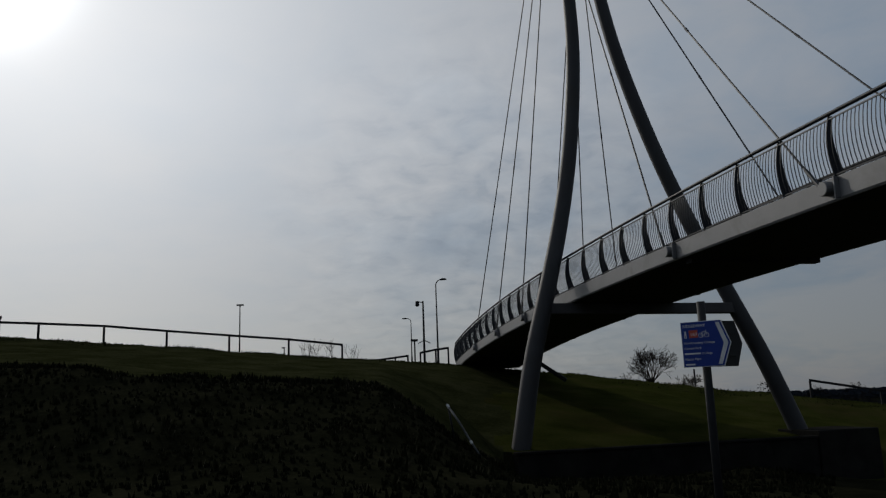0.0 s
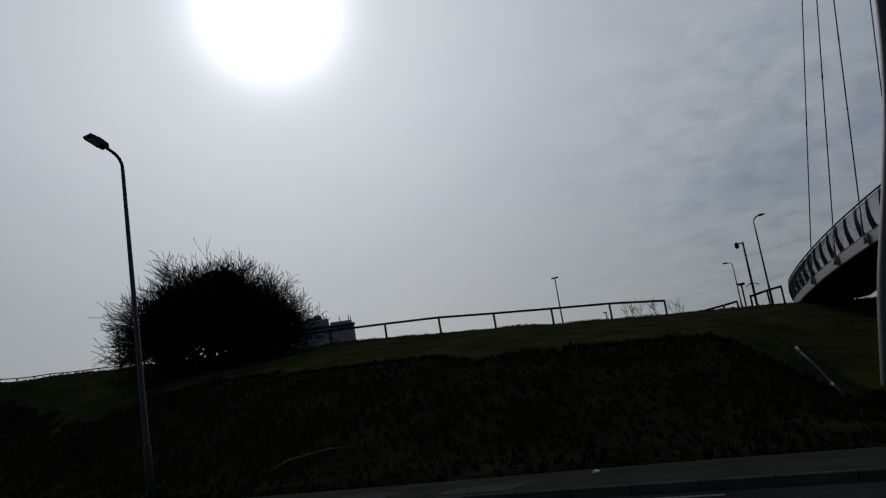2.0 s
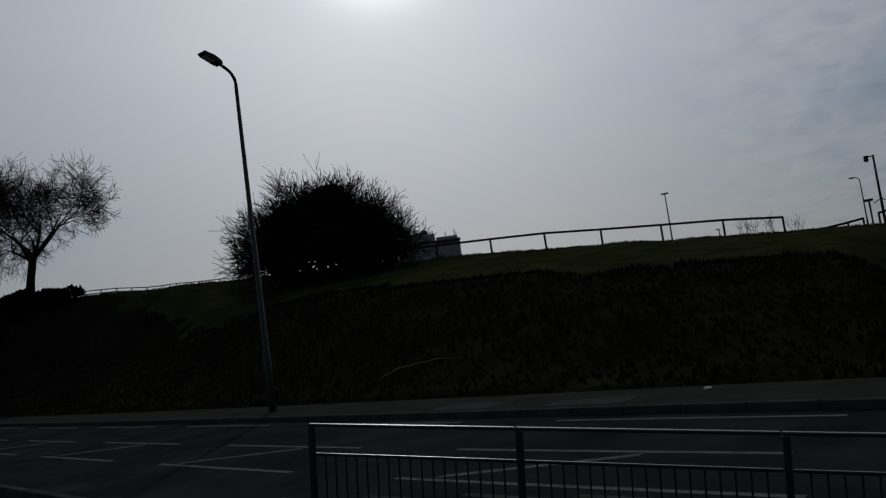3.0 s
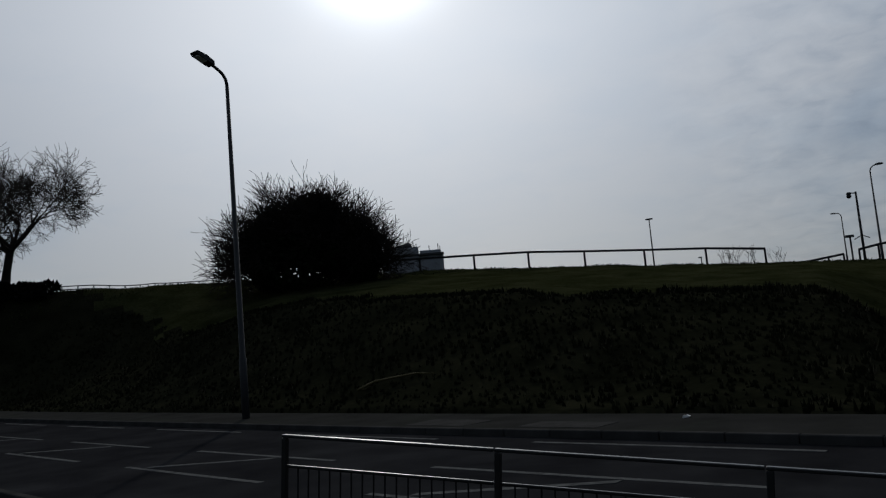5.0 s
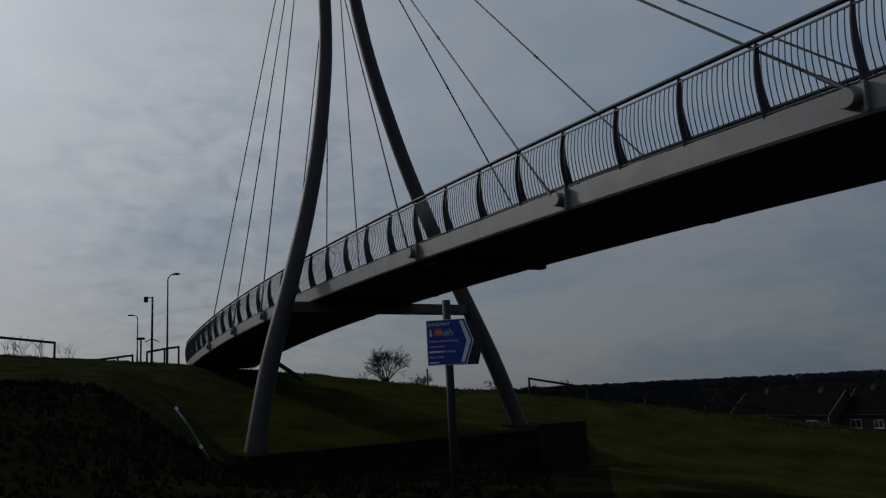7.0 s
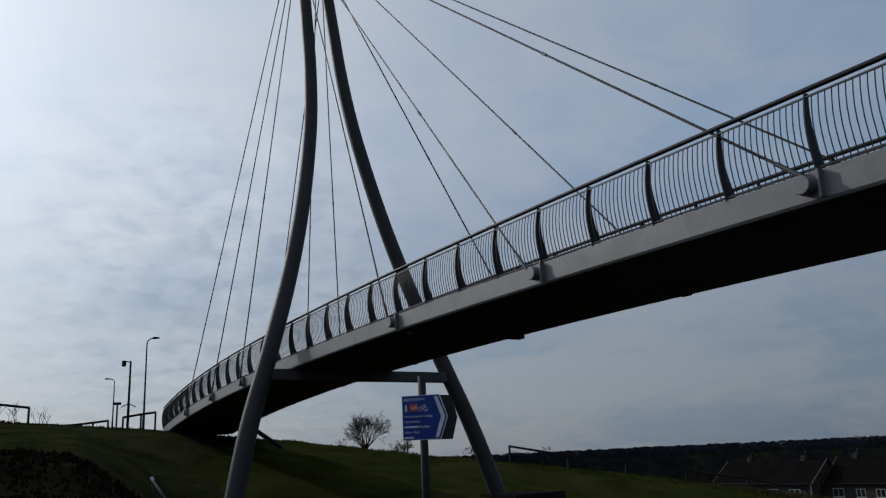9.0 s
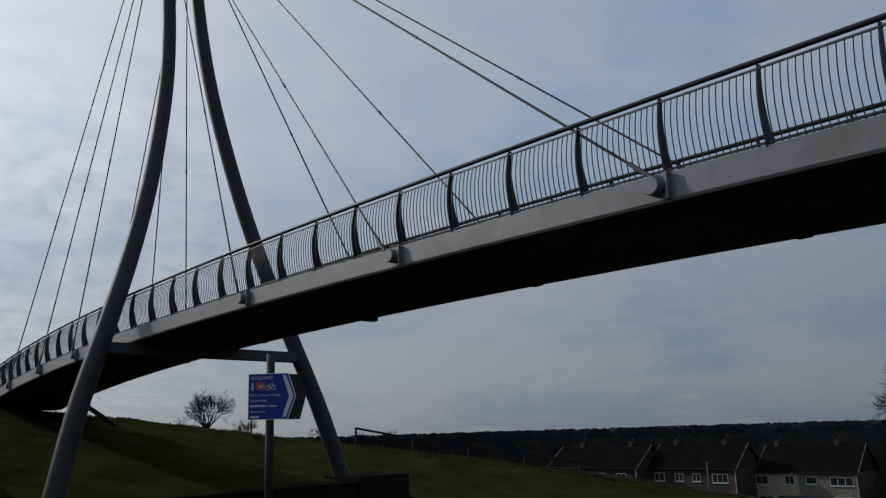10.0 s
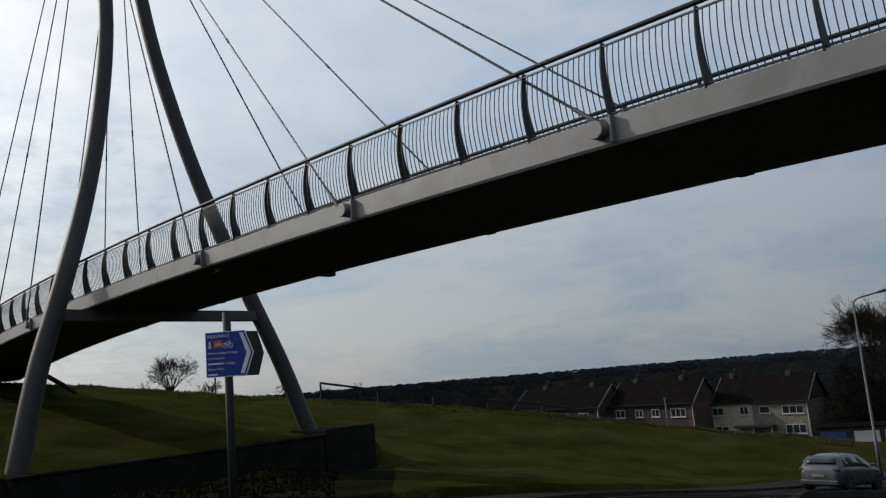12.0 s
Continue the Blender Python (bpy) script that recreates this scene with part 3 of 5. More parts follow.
    # pylon: two bowed legs that lean back together, tied under the deck
    LEAN = 0.2

    def half(z):
        return spline(z, (-0.6, 0, 3, 6, 9, 12, 15, 18, 21, 24, 30, 36), (6.30, 6.14, 5.3, 4.22, 3.18, 2.31, 1.64, 1.13, 0.86, 0.75, 0.55, 0.45))

    def leg_point(z, side):
        return PY_C + PY_P * half(z) * side + PY_Q * LEAN * (z + 0.3) + Vector((0, 0, z))

    zs = [-1.2 + 0.9 * k for k in range(42)]
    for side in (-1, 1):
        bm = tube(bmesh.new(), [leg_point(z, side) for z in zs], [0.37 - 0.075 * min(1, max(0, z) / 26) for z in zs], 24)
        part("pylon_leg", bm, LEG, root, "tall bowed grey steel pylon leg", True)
    ends = [leg_point(5.15, -1), leg_point(5.15, 1)]
    m = Matrix((PY_P, PY_Q, Vector((0, 0, 1)))).transposed().to_4x4()
    m.translation = ends[0]
    part("tie_beam", box(bmesh.new(), (0, -0.22, -0.24), ((ends[1] - ends[0]).length, 0.22, 0.20), m, 0.02), SOFFIT, root, "beam that ties the legs, darkened for shade")
    # cables
    stays = ((25.9, 30.33, -0.78, 26.2, 28.5, 0.75), (22.5, 29.92, -0.67, 22.03, 29.56, 0.44), (19.64, 29.74, -0.62, 19.24, 29.37, 0.60),
             (11.23, 29.26, -0.66, 11.08, 28.94, 0.42), (7.21, 29.32, -0.55, 7.18, 29.5, 0.5), (3.05, 29.52, -0.5, 3.14, 29.69, 0.5))
    for near_at, near_z, near_out, far_at, far_z, far_out in stays:
        for side, flip, at, z, out in ((0.0, False, near_at, near_z, near_out), (w, True, far_at, far_z, far_out)):
            mt = deck_matrix(at, side, flip)
            foot = mt @ Vector((0, 0.13, -0.12))
            head = PY_C + PY_Q * LEAN * (z + 0.3) + PY_P * out + Vector((0, 0, z))
            bm = tube(bmesh.new(), [foot, head], 0.031, 6)
            way = (head - foot).normalized()
            tube(bm, [foot, foot + way * 0.75], 0.045, 8)
            tube(bm, [foot + way * 9.0, foot + way * 9.25], 0.04, 8)
            part("stay_cable", bm, CABLE, root, "thin dark stay cable")
    return root


footbridge()


def retaining_wall():
    root = thing("retaining_wall", "dark concrete retaining wall with coping below the pylon feet", "wall", kind="structure")
    m = Matrix((PY_P, PY_Q, Vector((0, 0, 1)))).transposed().to_4x4()
    m.translation = PY_C
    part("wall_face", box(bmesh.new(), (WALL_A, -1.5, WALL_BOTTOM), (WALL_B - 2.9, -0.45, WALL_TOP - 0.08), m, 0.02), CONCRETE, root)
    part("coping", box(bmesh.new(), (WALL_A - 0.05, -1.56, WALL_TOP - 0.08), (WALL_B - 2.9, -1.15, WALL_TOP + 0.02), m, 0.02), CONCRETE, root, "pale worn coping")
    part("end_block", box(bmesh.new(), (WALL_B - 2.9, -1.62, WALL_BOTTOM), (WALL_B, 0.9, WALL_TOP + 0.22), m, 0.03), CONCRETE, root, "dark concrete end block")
    part("stub_post", tube(bmesh.new(), [m @ Vector((WALL_B + 0.25, -0.9, -2.0)), m @ Vector((WALL_B + 0.25, -0.9, -0.75))], 0.06, 8), DARKPOLE, root)


retaining_wall()


# ---------------------------------------------------------------- posts, lamps, rails
def bearing(az, r, z=0.0):
    return Vector((-r * math.sin(radians(az)), r * math.cos(radians(az)), z))


def street_lamp(foot, height, arm, reach, mat, label, r=0.085, lift=0.45, head=0.62):
    """A tapered column with a bent arm and a flat lantern."""
    root = thing("street_lamp", label, "street lamp", "street lamps", at=Matrix.Translation(foot))
    arm = Vector(arm).normalized()
    bm = tube(bmesh.new(), [(0, 0, -0.3), (0, 0, 1.5), (0, 0, 1.52), (0, 0, height - 0.4)], [r * 1.25, r * 1.25, r, r * 0.62], 12)
    part("column", bm, mat, root, "", True)
    slope = math.atan2(lift, reach)
    turn, rad, pts = math.pi / 2 - slope, 0.42, []
    for k in range(8):
        a = turn * k / 7
        pts.append(Vector((0, 0, height - 0.4 + rad * math.sin(a))) + arm * rad * (1 - math.cos(a)))
    pts.append(pts[-1] + (arm * math.cos(slope) + Vector((0, 0, math.sin(slope)))) * max(0.05, reach - 0.3))
    part("arm", tube(bmesh.new(), pts, r * 0.55, 10), mat, root, "", True)
    tip = pts[-1]
    rot = Vector((1, 0, 0)).rotation_difference(arm).to_matrix().to_4x4()
    m = Matrix.Translation(tip) @ rot @ Matrix.Rotation(-slope * 0.8, 4, "Y")
    bm = prism(bmesh.new(), [(-0.1, -0.04), (-0.05, 0.05), (head * 0.4, 0.075), (head, 0.03), (head + 0.03, -0.02), (head * 0.9, -0.06), (0.05, -0.06)], -0.13, 0.13, m)
    part("lantern", bm, mat, root, "flat grey lantern")
    bm = box(bmesh.new(), (0.12, -0.10, -0.075), (head * 0.85, 0.10, -0.055), m, 0.005)
    part("lens", bm, PALE, root)
    return root


ACROSS = Vector((-0.184, -0.983, 0))
street_lamp(Vector((-15.87, 13.74, 0.1)), 8.95, ACROSS + Vector((0.15, 0, 0)), 0.62, DARKPOLE, "tall dark grey street lamp on the footway below the bank", 0.075, 0.30, 0.48)
street_lamp(Vector((-6.09, 61.7, 4.0)), 6.95, (0.9, -0.3, 0), 0.42, DARKPOLE, "dark street lamp beside the bridge ramp", 0.075, 0.03, 0.36)
street_lamp(Vector((-12.49, 94.2, 5.3)), 6.1, (-0.9, -0.2, 0), 0.42, DARKPOLE, "dark street lamp beyond the bank", 0.08, 0.03, 0.5)
street_lamp(Vector((17.5, 9.8, -2.2)), 9.6, (0.3, 0.95, 0), 1.2, GALV, "grey steel street lamp beyond the footbridge", 0.075, 0.4)
street_lamp(bearing(-55.3, 44.0, -4.35), 8.2, (0.75, -0.65, 0), 1.2, GALV, "pale grey street lamp at the foot of the grass slope", 0.065, 0.25)


def mast(foot, height, label):
    root = thing("lighting_mast", label, "mast", at=Matrix.Translation(foot))
    part("column", tube(bmesh.new(), [(0, 0, -0.5), (0, 0, height)], [0.11, 0.06], 10), DARKPOLE, root, "", True)
    part("head_bar", box(bmesh.new(), (-0.45, -0.08, height - 0.08), (0.45, 0.08, height + 0.10), None, 0.02), DARKPOLE, root)


mast(Vector((-33.5, 94.2, 6.9)), 7.15, "slim dark mast with a short head behind the field rail")


def camera_pole(foot, height):
    root = thing("camera_pole", "dark pole with a security camera and small bracket arms", "camera pole", at=Matrix.Translation(foot))
    part("column", tube(bmesh.new(), [(0, 0, -0.3), (0, 0, height)], [0.10, 0.07], 10), DARKPOLE, root, "", True)
    part("bracket", tube(bmesh.new(), [(0, 0, height - 0.1), (-0.42, -0.1, height - 0.05)], 0.04, 8), DARKPOLE, root)
    bm = bmesh.new()
    bmesh.ops.create_uvsphere(bm, u_segments=12, v_segments=8, radius=0.17, matrix=Matrix.Translation((-0.45, -0.1, height - 0.28)))
    tube(bm, [(-0.45, -0.1, height - 0.22), (-0.45, -0.1, height)], 0.15, 12)
    part("camera_dome", bm, DARKPOLE, root, "dark camera housing", True)
    part("bracket", tube(bmesh.new(), [(-0.5, 0, 2.1), (0, 0, 2.35), (0.5, 0, 2.1)], 0.035, 6), DARKPOLE, root)


camera_pole(Vector((-7.37, 63.6, 4.1)), 5.5)
root = thing("bollard_light", "short dark lamp post with a box head by the ramp", "lamp post", at=Matrix.Translation(Vector((-8.0, 62.5, 4.1))))
part("column", tube(bmesh.new(), [(0, 0, -0.3), (0, 0, 2.3)], 0.06, 8), DARKPOLE, root)
part("head", box(bmesh.new(), (-0.3, -0.12, 2.2), (0.25, 0.12, 2.38), None, 0.02), DARKPOLE, root)


def field_rail(points, label, height=1.08, rail=0.15):
    """Posts with one heavy rail on top."""
    root = thing("field_rail", label, "rail fence", "rails on the bank")
    for p in points:
        part("post", box(bmesh.new(), (p.x - 0.06, p.y - 0.06, land(p.x, p.y) - 0.4), (p.x + 0.06, p.y + 0.06, p.z - 0.02), None, 0.01), FENCE, root)
    for a, b in zip(points, points[1:]):
        a2, b2 = (a, b)
        side = (b2 - a2).cross(Vector((0, 0, 1))).normalized()
        upv = side.cross((b2 - a2).normalized())
        bm = sweep(bmesh.new(), [(a2 - (b2 - a2).normalized() * 0.05, side, upv), (b2 + (b2 - a2).normalized() * 0.05, side, upv)],
                   [(-0.05, -rail / 2), (0.05, -rail / 2), (0.05, rail / 2), (-0.05, rail / 2)])
        part("rail", bm, FENCE, root)


def seen_from_road(az, el, r):
    return bearing(az, r, EYE_Z + r * math.tan(radians(el)))


LEFT = ((43.7, 5.92), (39.64, 5.9), (36.1, 5.88), (32.19, 5.8), (28.3, 5.66), (24.35, 5.32), (20.24, 4.97), (16.18, 4.62), (12.45, 4.15))
field_rail([seen_from_road(a, e, 57.5) for a, e in LEFT], "dark steel single rail fence along the top of the grass bank")
RIGHT = ((-19.1, 0.40), (-23.07, -0.42), (-26.92, -1.07), (-30.76, -1.78), (-34.54, -2.35), (-37.99, -3.15))
field_rail([seen_from_road(a, e, 57.0) for a, e in RIGHT], "dark steel single rail fence down the grass slope")
RAMP = ((10.8, 2.95), (9.7, 3.02), (8.7, 3.12), (7.8, 3.22))
field_rail([seen_from_road(a, e, 62.0) for a, e in RAMP], "low dark rail beside the bridge ramp", 0.6)
RAMP2 = ((6.9, 3.40), (5.8, 3.58), (4.9, 3.68))
field_rail([seen_from_road(a, e, 60.0) for a, e in RAMP2], "dark rail at the end of the footbridge", 1.0)


def guard_panel(m, length=2.0, h=1.05, last=False):
    """A pedestrian barrier panel: posts, three rails and upright bars."""
    root = thing("guard_rail", "black painted steel pedestrian guard rail on the near verge", "guard rail", "guard rail panels", at=m)
    post = part("post", box(bmesh.new(), (-0.025, -0.025, -0.3), (0.025, 0.025, h - 0.015), None, 0.006), GUARD, root)
    if last:
        share("post", post, root, pose(length, 0, 0))
    part("top_rail", box(bmesh.new(), (-0.025, -0.025, h - 0.013), (length - 0.027, 0.025, h + 0.013), None, 0.006), GUARD, root)
    part("middle_rail", box(bmesh.new(), (0.027, -0.014, h - 0.262), (length - 0.027, 0.014, h - 0.238), None, 0.005), GUARD, root)
    part("bottom_rail", box(bmesh.new(), (0.027, -0.014, h - 0.812), (length - 0.027, 0.014, h - 0.788), None, 0.005), GUARD, root)
    bar = None
    for k in range(17):
        x = 0.03 + (length - 0.06) * (k + 1) / 18
        if bar is None:
            bar = part("bar", tube(bmesh.new(), [(0, 0, h - 0.79), (0, 0, h - 0.262)], 0.008, 6), GUARD, root)
            bar.matrix_local = pose(x, 0, 0)
        else:
            share("bar", bar, root, pose(x, 0, 0))
    return root


for k in range(3):
    foot = Vector((-5.41, 4.90, -0.067)) + Vector((0.979, 0.203, -0.0895)) * 1.90 * k
    guard_panel(Matrix.Translation(foot) @ pose(0, 0, 0, 0, 5.1, 11.7), 1.90, 1.0, last=(k == 2))


# ---------------------------------------------------------------- the signpost
def lettering(text, size, name, mat, parent, m):
    cu = bpy.data.curves.new(name, "FONT")
    cu.body, cu.size, cu.extrude = text, size, 0.0006
    tmp = bpy.data.objects.new("tmp", cu)
    scene.collection.objects.link(tmp)
    me = bpy.data.meshes.new_from_object(tmp.evaluated_get(bpy.context.evaluated_depsgraph_get()))
    bpy.data.objects.remove(tmp)
    me.materials.clear()
    me.materials.append(mat)
    ob = new(name, me)
    ob.parent = parent
    ob.matrix_local = m
    return ob


def finger_sign():
    root = thing("direction_sign", "blue and white cycle route direction sign on a dark grey post", "direction sign")
    foot = Vector((2.87, 12.02, 0.05))
    part("post", tube(bmesh.new(), [foot + Vector((0, 0, -0.5)), foot + Vector((0, 0, 2.86))], 0.062, 16), DARKPOLE, root, "dark grey steel post", True)
    left, tip = Vector((2.535, 11.96, 0)), Vector((3.13, 11.66, 0))
    ax = (tip - left).normalized()
    nrm = Vector((ax.y, -ax.x, 0))
    m = Matrix((ax, -nrm, Vector((0, 0, 1)))).transposed().to_4x4()
    m.translation = left + Vector((0, 0, 1.945))
    L, H, k = 0.70, 0.66, 0.115

    def arrow(x0, x1, z0, z1, kk):
        return [(x0, z0), (x1 - kk, z0), (x1, (z0 + z1) / 2), (x1 - kk, z1), (x0, z1)]

    panel = part("panel", prism(bmesh.new(), arrow(0, L, 0, H, k), -0.004, 0.016, m), SIGNWHITE, root, "white edged sign panel")
    part("field", prism(bmesh.new(), arrow(0.008, L - 0.012, 0.008, H - 0.008, k), -0.0065, -0.0045, m), SIGNBLUE, panel, "blue sign face")
    part("chevron", prism(bmesh.new(), [(L - 0.20, 0.03), (L - 0.145, 0.03), (L - 0.035, H / 2), (L - 0.145, H - 0.03), (L - 0.20, H - 0.03), (L - 0.10, H / 2)], -0.0085, -0.007, m), SIGNWHITE, panel, "white chevron")

    def line(text, x, z, size, mat=SIGNWHITE, y=-0.0085):
        return lettering(text, size, "lettering", mat, panel, m @ pose(x, y, z, 90, 0, 0))

    line("RIDGEWAY", 0.03, 0.575, 0.064)
    z = 0.335
    line("North Lindsey College", 0.03, z, 0.048)
    line("Central Park", 0.03, z - 0.078, 0.048)
    part("unread_line", box(bmesh.new(), (0.03, -0.0085, z - 0.151), (0.26, -0.007, z - 0.128), m), SIGNWHITE, panel)
    line("College", 0.28, z - 0.156, 0.048)
    line("Manor Park", 0.03, z - 0.234, 0.048)
    part("unread_line", box(bmesh.new(), (0.03, -0.0085, z - 0.307), (0.17, -0.007, z - 0.284), m), SIGNWHITE, panel)
    part("route_patch", box(bmesh.new(), (0.115, -0.0085, 0.425), (0.24, -0.007, 0.535), m), SIGNRED, panel, "red route number patch")
    line("169", 0.13, 0.452, 0.07, SIGNWHITE, -0.0095)
    # walker and cycle pictograms as plain shapes
    bm = bmesh.new()
    box(bm, (0.05, -0.0085, 0.46), (0.075, -0.007, 0.525), m)
    box(bm, (0.045, -0.0085, 0.42), (0.058, -0.007, 0.462), m)
    box(bm, (0.068, -0.0085, 0.42), (0.081, -0.007, 0.462), m)
    part("walker_pictogram", bm, SIGNWHITE, panel)
    bm = bmesh.new()
    for cx in (0.285, 0.37):
        pts = [m @ Vector((cx + 0.032 * math.cos(t), -0.008, 0.455 + 0.032 * math.sin(t))) for t in [2 * math.pi * j / 16 for j in range(17)]]
        tube(bm, pts, 0.004, 4, False)
    for a, b in (((0.285, 0.455), (0.31, 0.505)), ((0.31, 0.505), (0.36, 0.505)), ((0.37, 0.455), (0.355, 0.53)), ((0.285, 0.455), (0.33, 0.455)), ((0.33, 0.455), (0.36, 0.505))):
        tube(bm, [m @ Vector((a[0], -0.008, a[1])), m @ Vector((b[0], -0.008, b[1]))], 0.004, 4)
    part("cycle_pictogram", bm, SIGNWHITE, panel)
    # the second finger, seen from its dark back
    ax2 = Vector((0.93, 0.36, 0)).normalized()
    m2 = Matrix((ax2, Vector((-ax2.y, ax2.x, 0)), Vector((0, 0, 1)))).transposed().to_4x4()
    m2.translation = foot + Vector((-0.02, 0.075, 1.90))
    back = part("panel", prism(bmesh.new(), arrow(0, 0.70, 0, 0.68, 0.11), -0.002, 0.018, m2), SIGNBACK, root, "dark back of a second sign panel")
    for z in (0.16, 0.50):
        part("rail", box(bmesh.new(), (0.02, -0.022, z - 0.02), (0.56, -0.003, z + 0.02), m2, 0.004), SIGNBACK, back)
    for z in (2.1, 2.45):
        part("clamp", tube(bmesh.new(), [foot + Vector((0, 0, z - 0.02)), foot + Vector((0, 0, z + 0.02))], 0.072, 16), DARKPOLE, root)


finger_sign()


def hoop():
    """A bent steel tube with pale ends, half way up the bank."""
    root = thing("hoop_barrier", "bent galvanised steel tube standing in the grass bank", "barrier")
    a, b = seen_from_road(4.87, -0.50, 23.6), seen_from_road(3.32, -3.05, 23.0)
    g = Vector((a.x + 0.15, a.y + 0.4, land(a.x, a.y) - 0.3))
    part("bar", tube(bmesh.new(), [a, a.lerp(b, 0.5) + Vector((0, 0, 0.04)), b, b + (b - a) * 0.4], 0.03, 10), GALV, root, "", True)
    part("leg", tube(bmesh.new(), [a + Vector((0, 0, 0.02)), g], 0.03, 10), DARKPOLE, root, "", True)
    part("pale_end", tube(bmesh.new(), [a - (b - a).normalized() * 0.06, a + (b - a).normalized() * 0.05], 0.04, 10), PALE, root, "pale tube end")
    part("pale_end", tube(bmesh.new(), [b - (b - a).normalized() * 0.05, b + (b - a).normalized() * 0.05], 0.04, 10), PALE, root, "pale tube end")


hoop()
k0, ac0 = kerb(-4.6)
tagged(part("litter", prism(bmesh.new(), [(0, 0), (0.10, 0.006), (0.13, 0.025), (0.08, 0.042), (0.02, 0.03)], -0.03, 0.03, Matrix.Translation(k0 + ac0 * 1.5 + Vector((0, 0, 0.11)))), PALE),
       "crumpled pale wrapper lying on the footway", "litter")
# two paved patches set in the footway
for x0, x1, a, b in ((-9.6, -7.2, 0.3, 1.1), (-6.9, -4.9, 0.3, 0.95)):
    strip("pavement_patch", KERB, a, b, 0.116, 0.05, "pale concrete patch set in the footway", "pavement", x0, x1)


# ---------------------------------------------------------------- trees
def limb(bm, start, way, length, radius, depth, rng, spread, up, twigs, sides, thinnest=0.009):
    """One limb with its side limbs; wanders as it grows."""
    pts, rad, p, w = [start.copy()], [radius], start.copy(), way.normalized()
    steps = 4 if depth > 1 else 3
    kids = []
    for s in range(steps):
        w = (w + Vector((rng.uniform(-1, 1), rng.uniform(-1, 1), rng.uniform(-1, 1))) * (0.18 if depth > 2 else 0.28) + Vector((0, 0, up))).normalized()
        p = p + w * length / steps
        pts.append(p.copy())
        rad.append(max(thinnest, radius * (1 - 0.62 * (s + 1) / steps)))
        if s >= (2 if depth > 3 else 1):
            kids.append((p.copy(), w.copy(), rad[-1]))
    tube(bm, pts, rad, sides if depth > 2 else 3, False)
    if depth == 0:
        return
    for q, d, r in kids:
        for _ in range(twigs + (1 if depth == 1 else 0)):
            side = d.orthogonal()
            side.rotate(Matrix.Rotation(rng.uniform(0, 6.283), 3, d))
            nd = (d * rng.uniform(0.5, 1.0) + side.normalized() * spread * rng.uniform(0.6, 1.2)).normalized()
            limb(bm, q, nd, length * rng.uniform(0.55, 0.82), r * rng.uniform(0.55, 0.8), depth - 1, rng, spread, up, twigs, sides, thinnest)


def bare_tree(foot, trunk, lean, limbs, length, radius, depth, seed, label, spread=0.75, up=0.05, twigs=1, rise=(0.35, 1.2), group="bare trees", fine=0.009):
    rng = random.Random(seed)
    root = thing("tree", label, "tree", group, at=Matrix.Translation(foot))
    top = Vector((lean[0], lean[1], trunk))
    mid = top * 0.5 + Vector((lean[0] * -0.25, 0, 0))
    part("trunk", tube(bmesh.new(), [(0, 0, -0.8), (0, 0, 0.1), mid, top], [radius * 1.5, radius * 1.25, radius, radius * 0.95], 10), BARK, root, "", True)
    bm = bmesh.new()
    for j in range(limbs):
        a = 2 * math.pi * (j + rng.uniform(-0.25, 0.25)) / limbs
        way = Vector((math.cos(a), math.sin(a), rng.uniform(*rise)))
        limb(bm, top - Vector((0, 0, rng.uniform(0, trunk * 0.12))), way, length * rng.uniform(0.85, 1.1), radius * 0.55, depth, rng, spread, up, twigs, 5, fine)
    part("crown", bm, BARK, root, "bare winter branches")
    return root


def on_land(az, r, dz=0.0):
    p = bearing(az, r)
    return Vector((p.x, p.y, land(p.x, p.y) + dz))


bare_tree(on_land(63.3, 58.0), 3.0, (0.45, 0.2), 7, 3.0, 0.26, 4, 5, "bare spreading tree with a leaning trunk on the bank", 0.85, 0.015, 2, (0.25, 1.5), fine=0.012)
bare_tree(on_land(67.4, 60.0), 3.4, (-0.2, 0.1), 7, 3.3, 0.28, 4, 11, "bare spreading tree on the bank", 0.8, 0.04, 2, (0.3, 1.4), fine=0.012)
FAR_TREE = on_land(-9.0, 90.0)
bare_tree(FAR_TREE, 2.6 - FAR_TREE.z, (0.1, 0), 26, 1.62, 0.13, 4, 21, "rounded bare tree behind the grass slope", 0.36, 0.03, 1, (0.3, 3.8), fine=0.012)
FAR_TREE = on_land(-11.6, 94.0)
bare_tree(FAR_TREE, 1.4 - FAR_TREE.z, (0, 0), 11, 0.95, 0.08, 4, 23, "small bare tree behind the grass slope", 0.5, 0.03, 1, (0.3, 2.6), fine=0.011)
BIG_TREE = on_land(-56.4, 106.0)
bare_tree(BIG_TREE, -1.2 - BIG_TREE.z, (0.2, 0), 12, 3.7, 0.28, 4, 31, "large bare tree behind the garages", 0.42, 0.03, 2, (0.4, 2.6), fine=0.012)


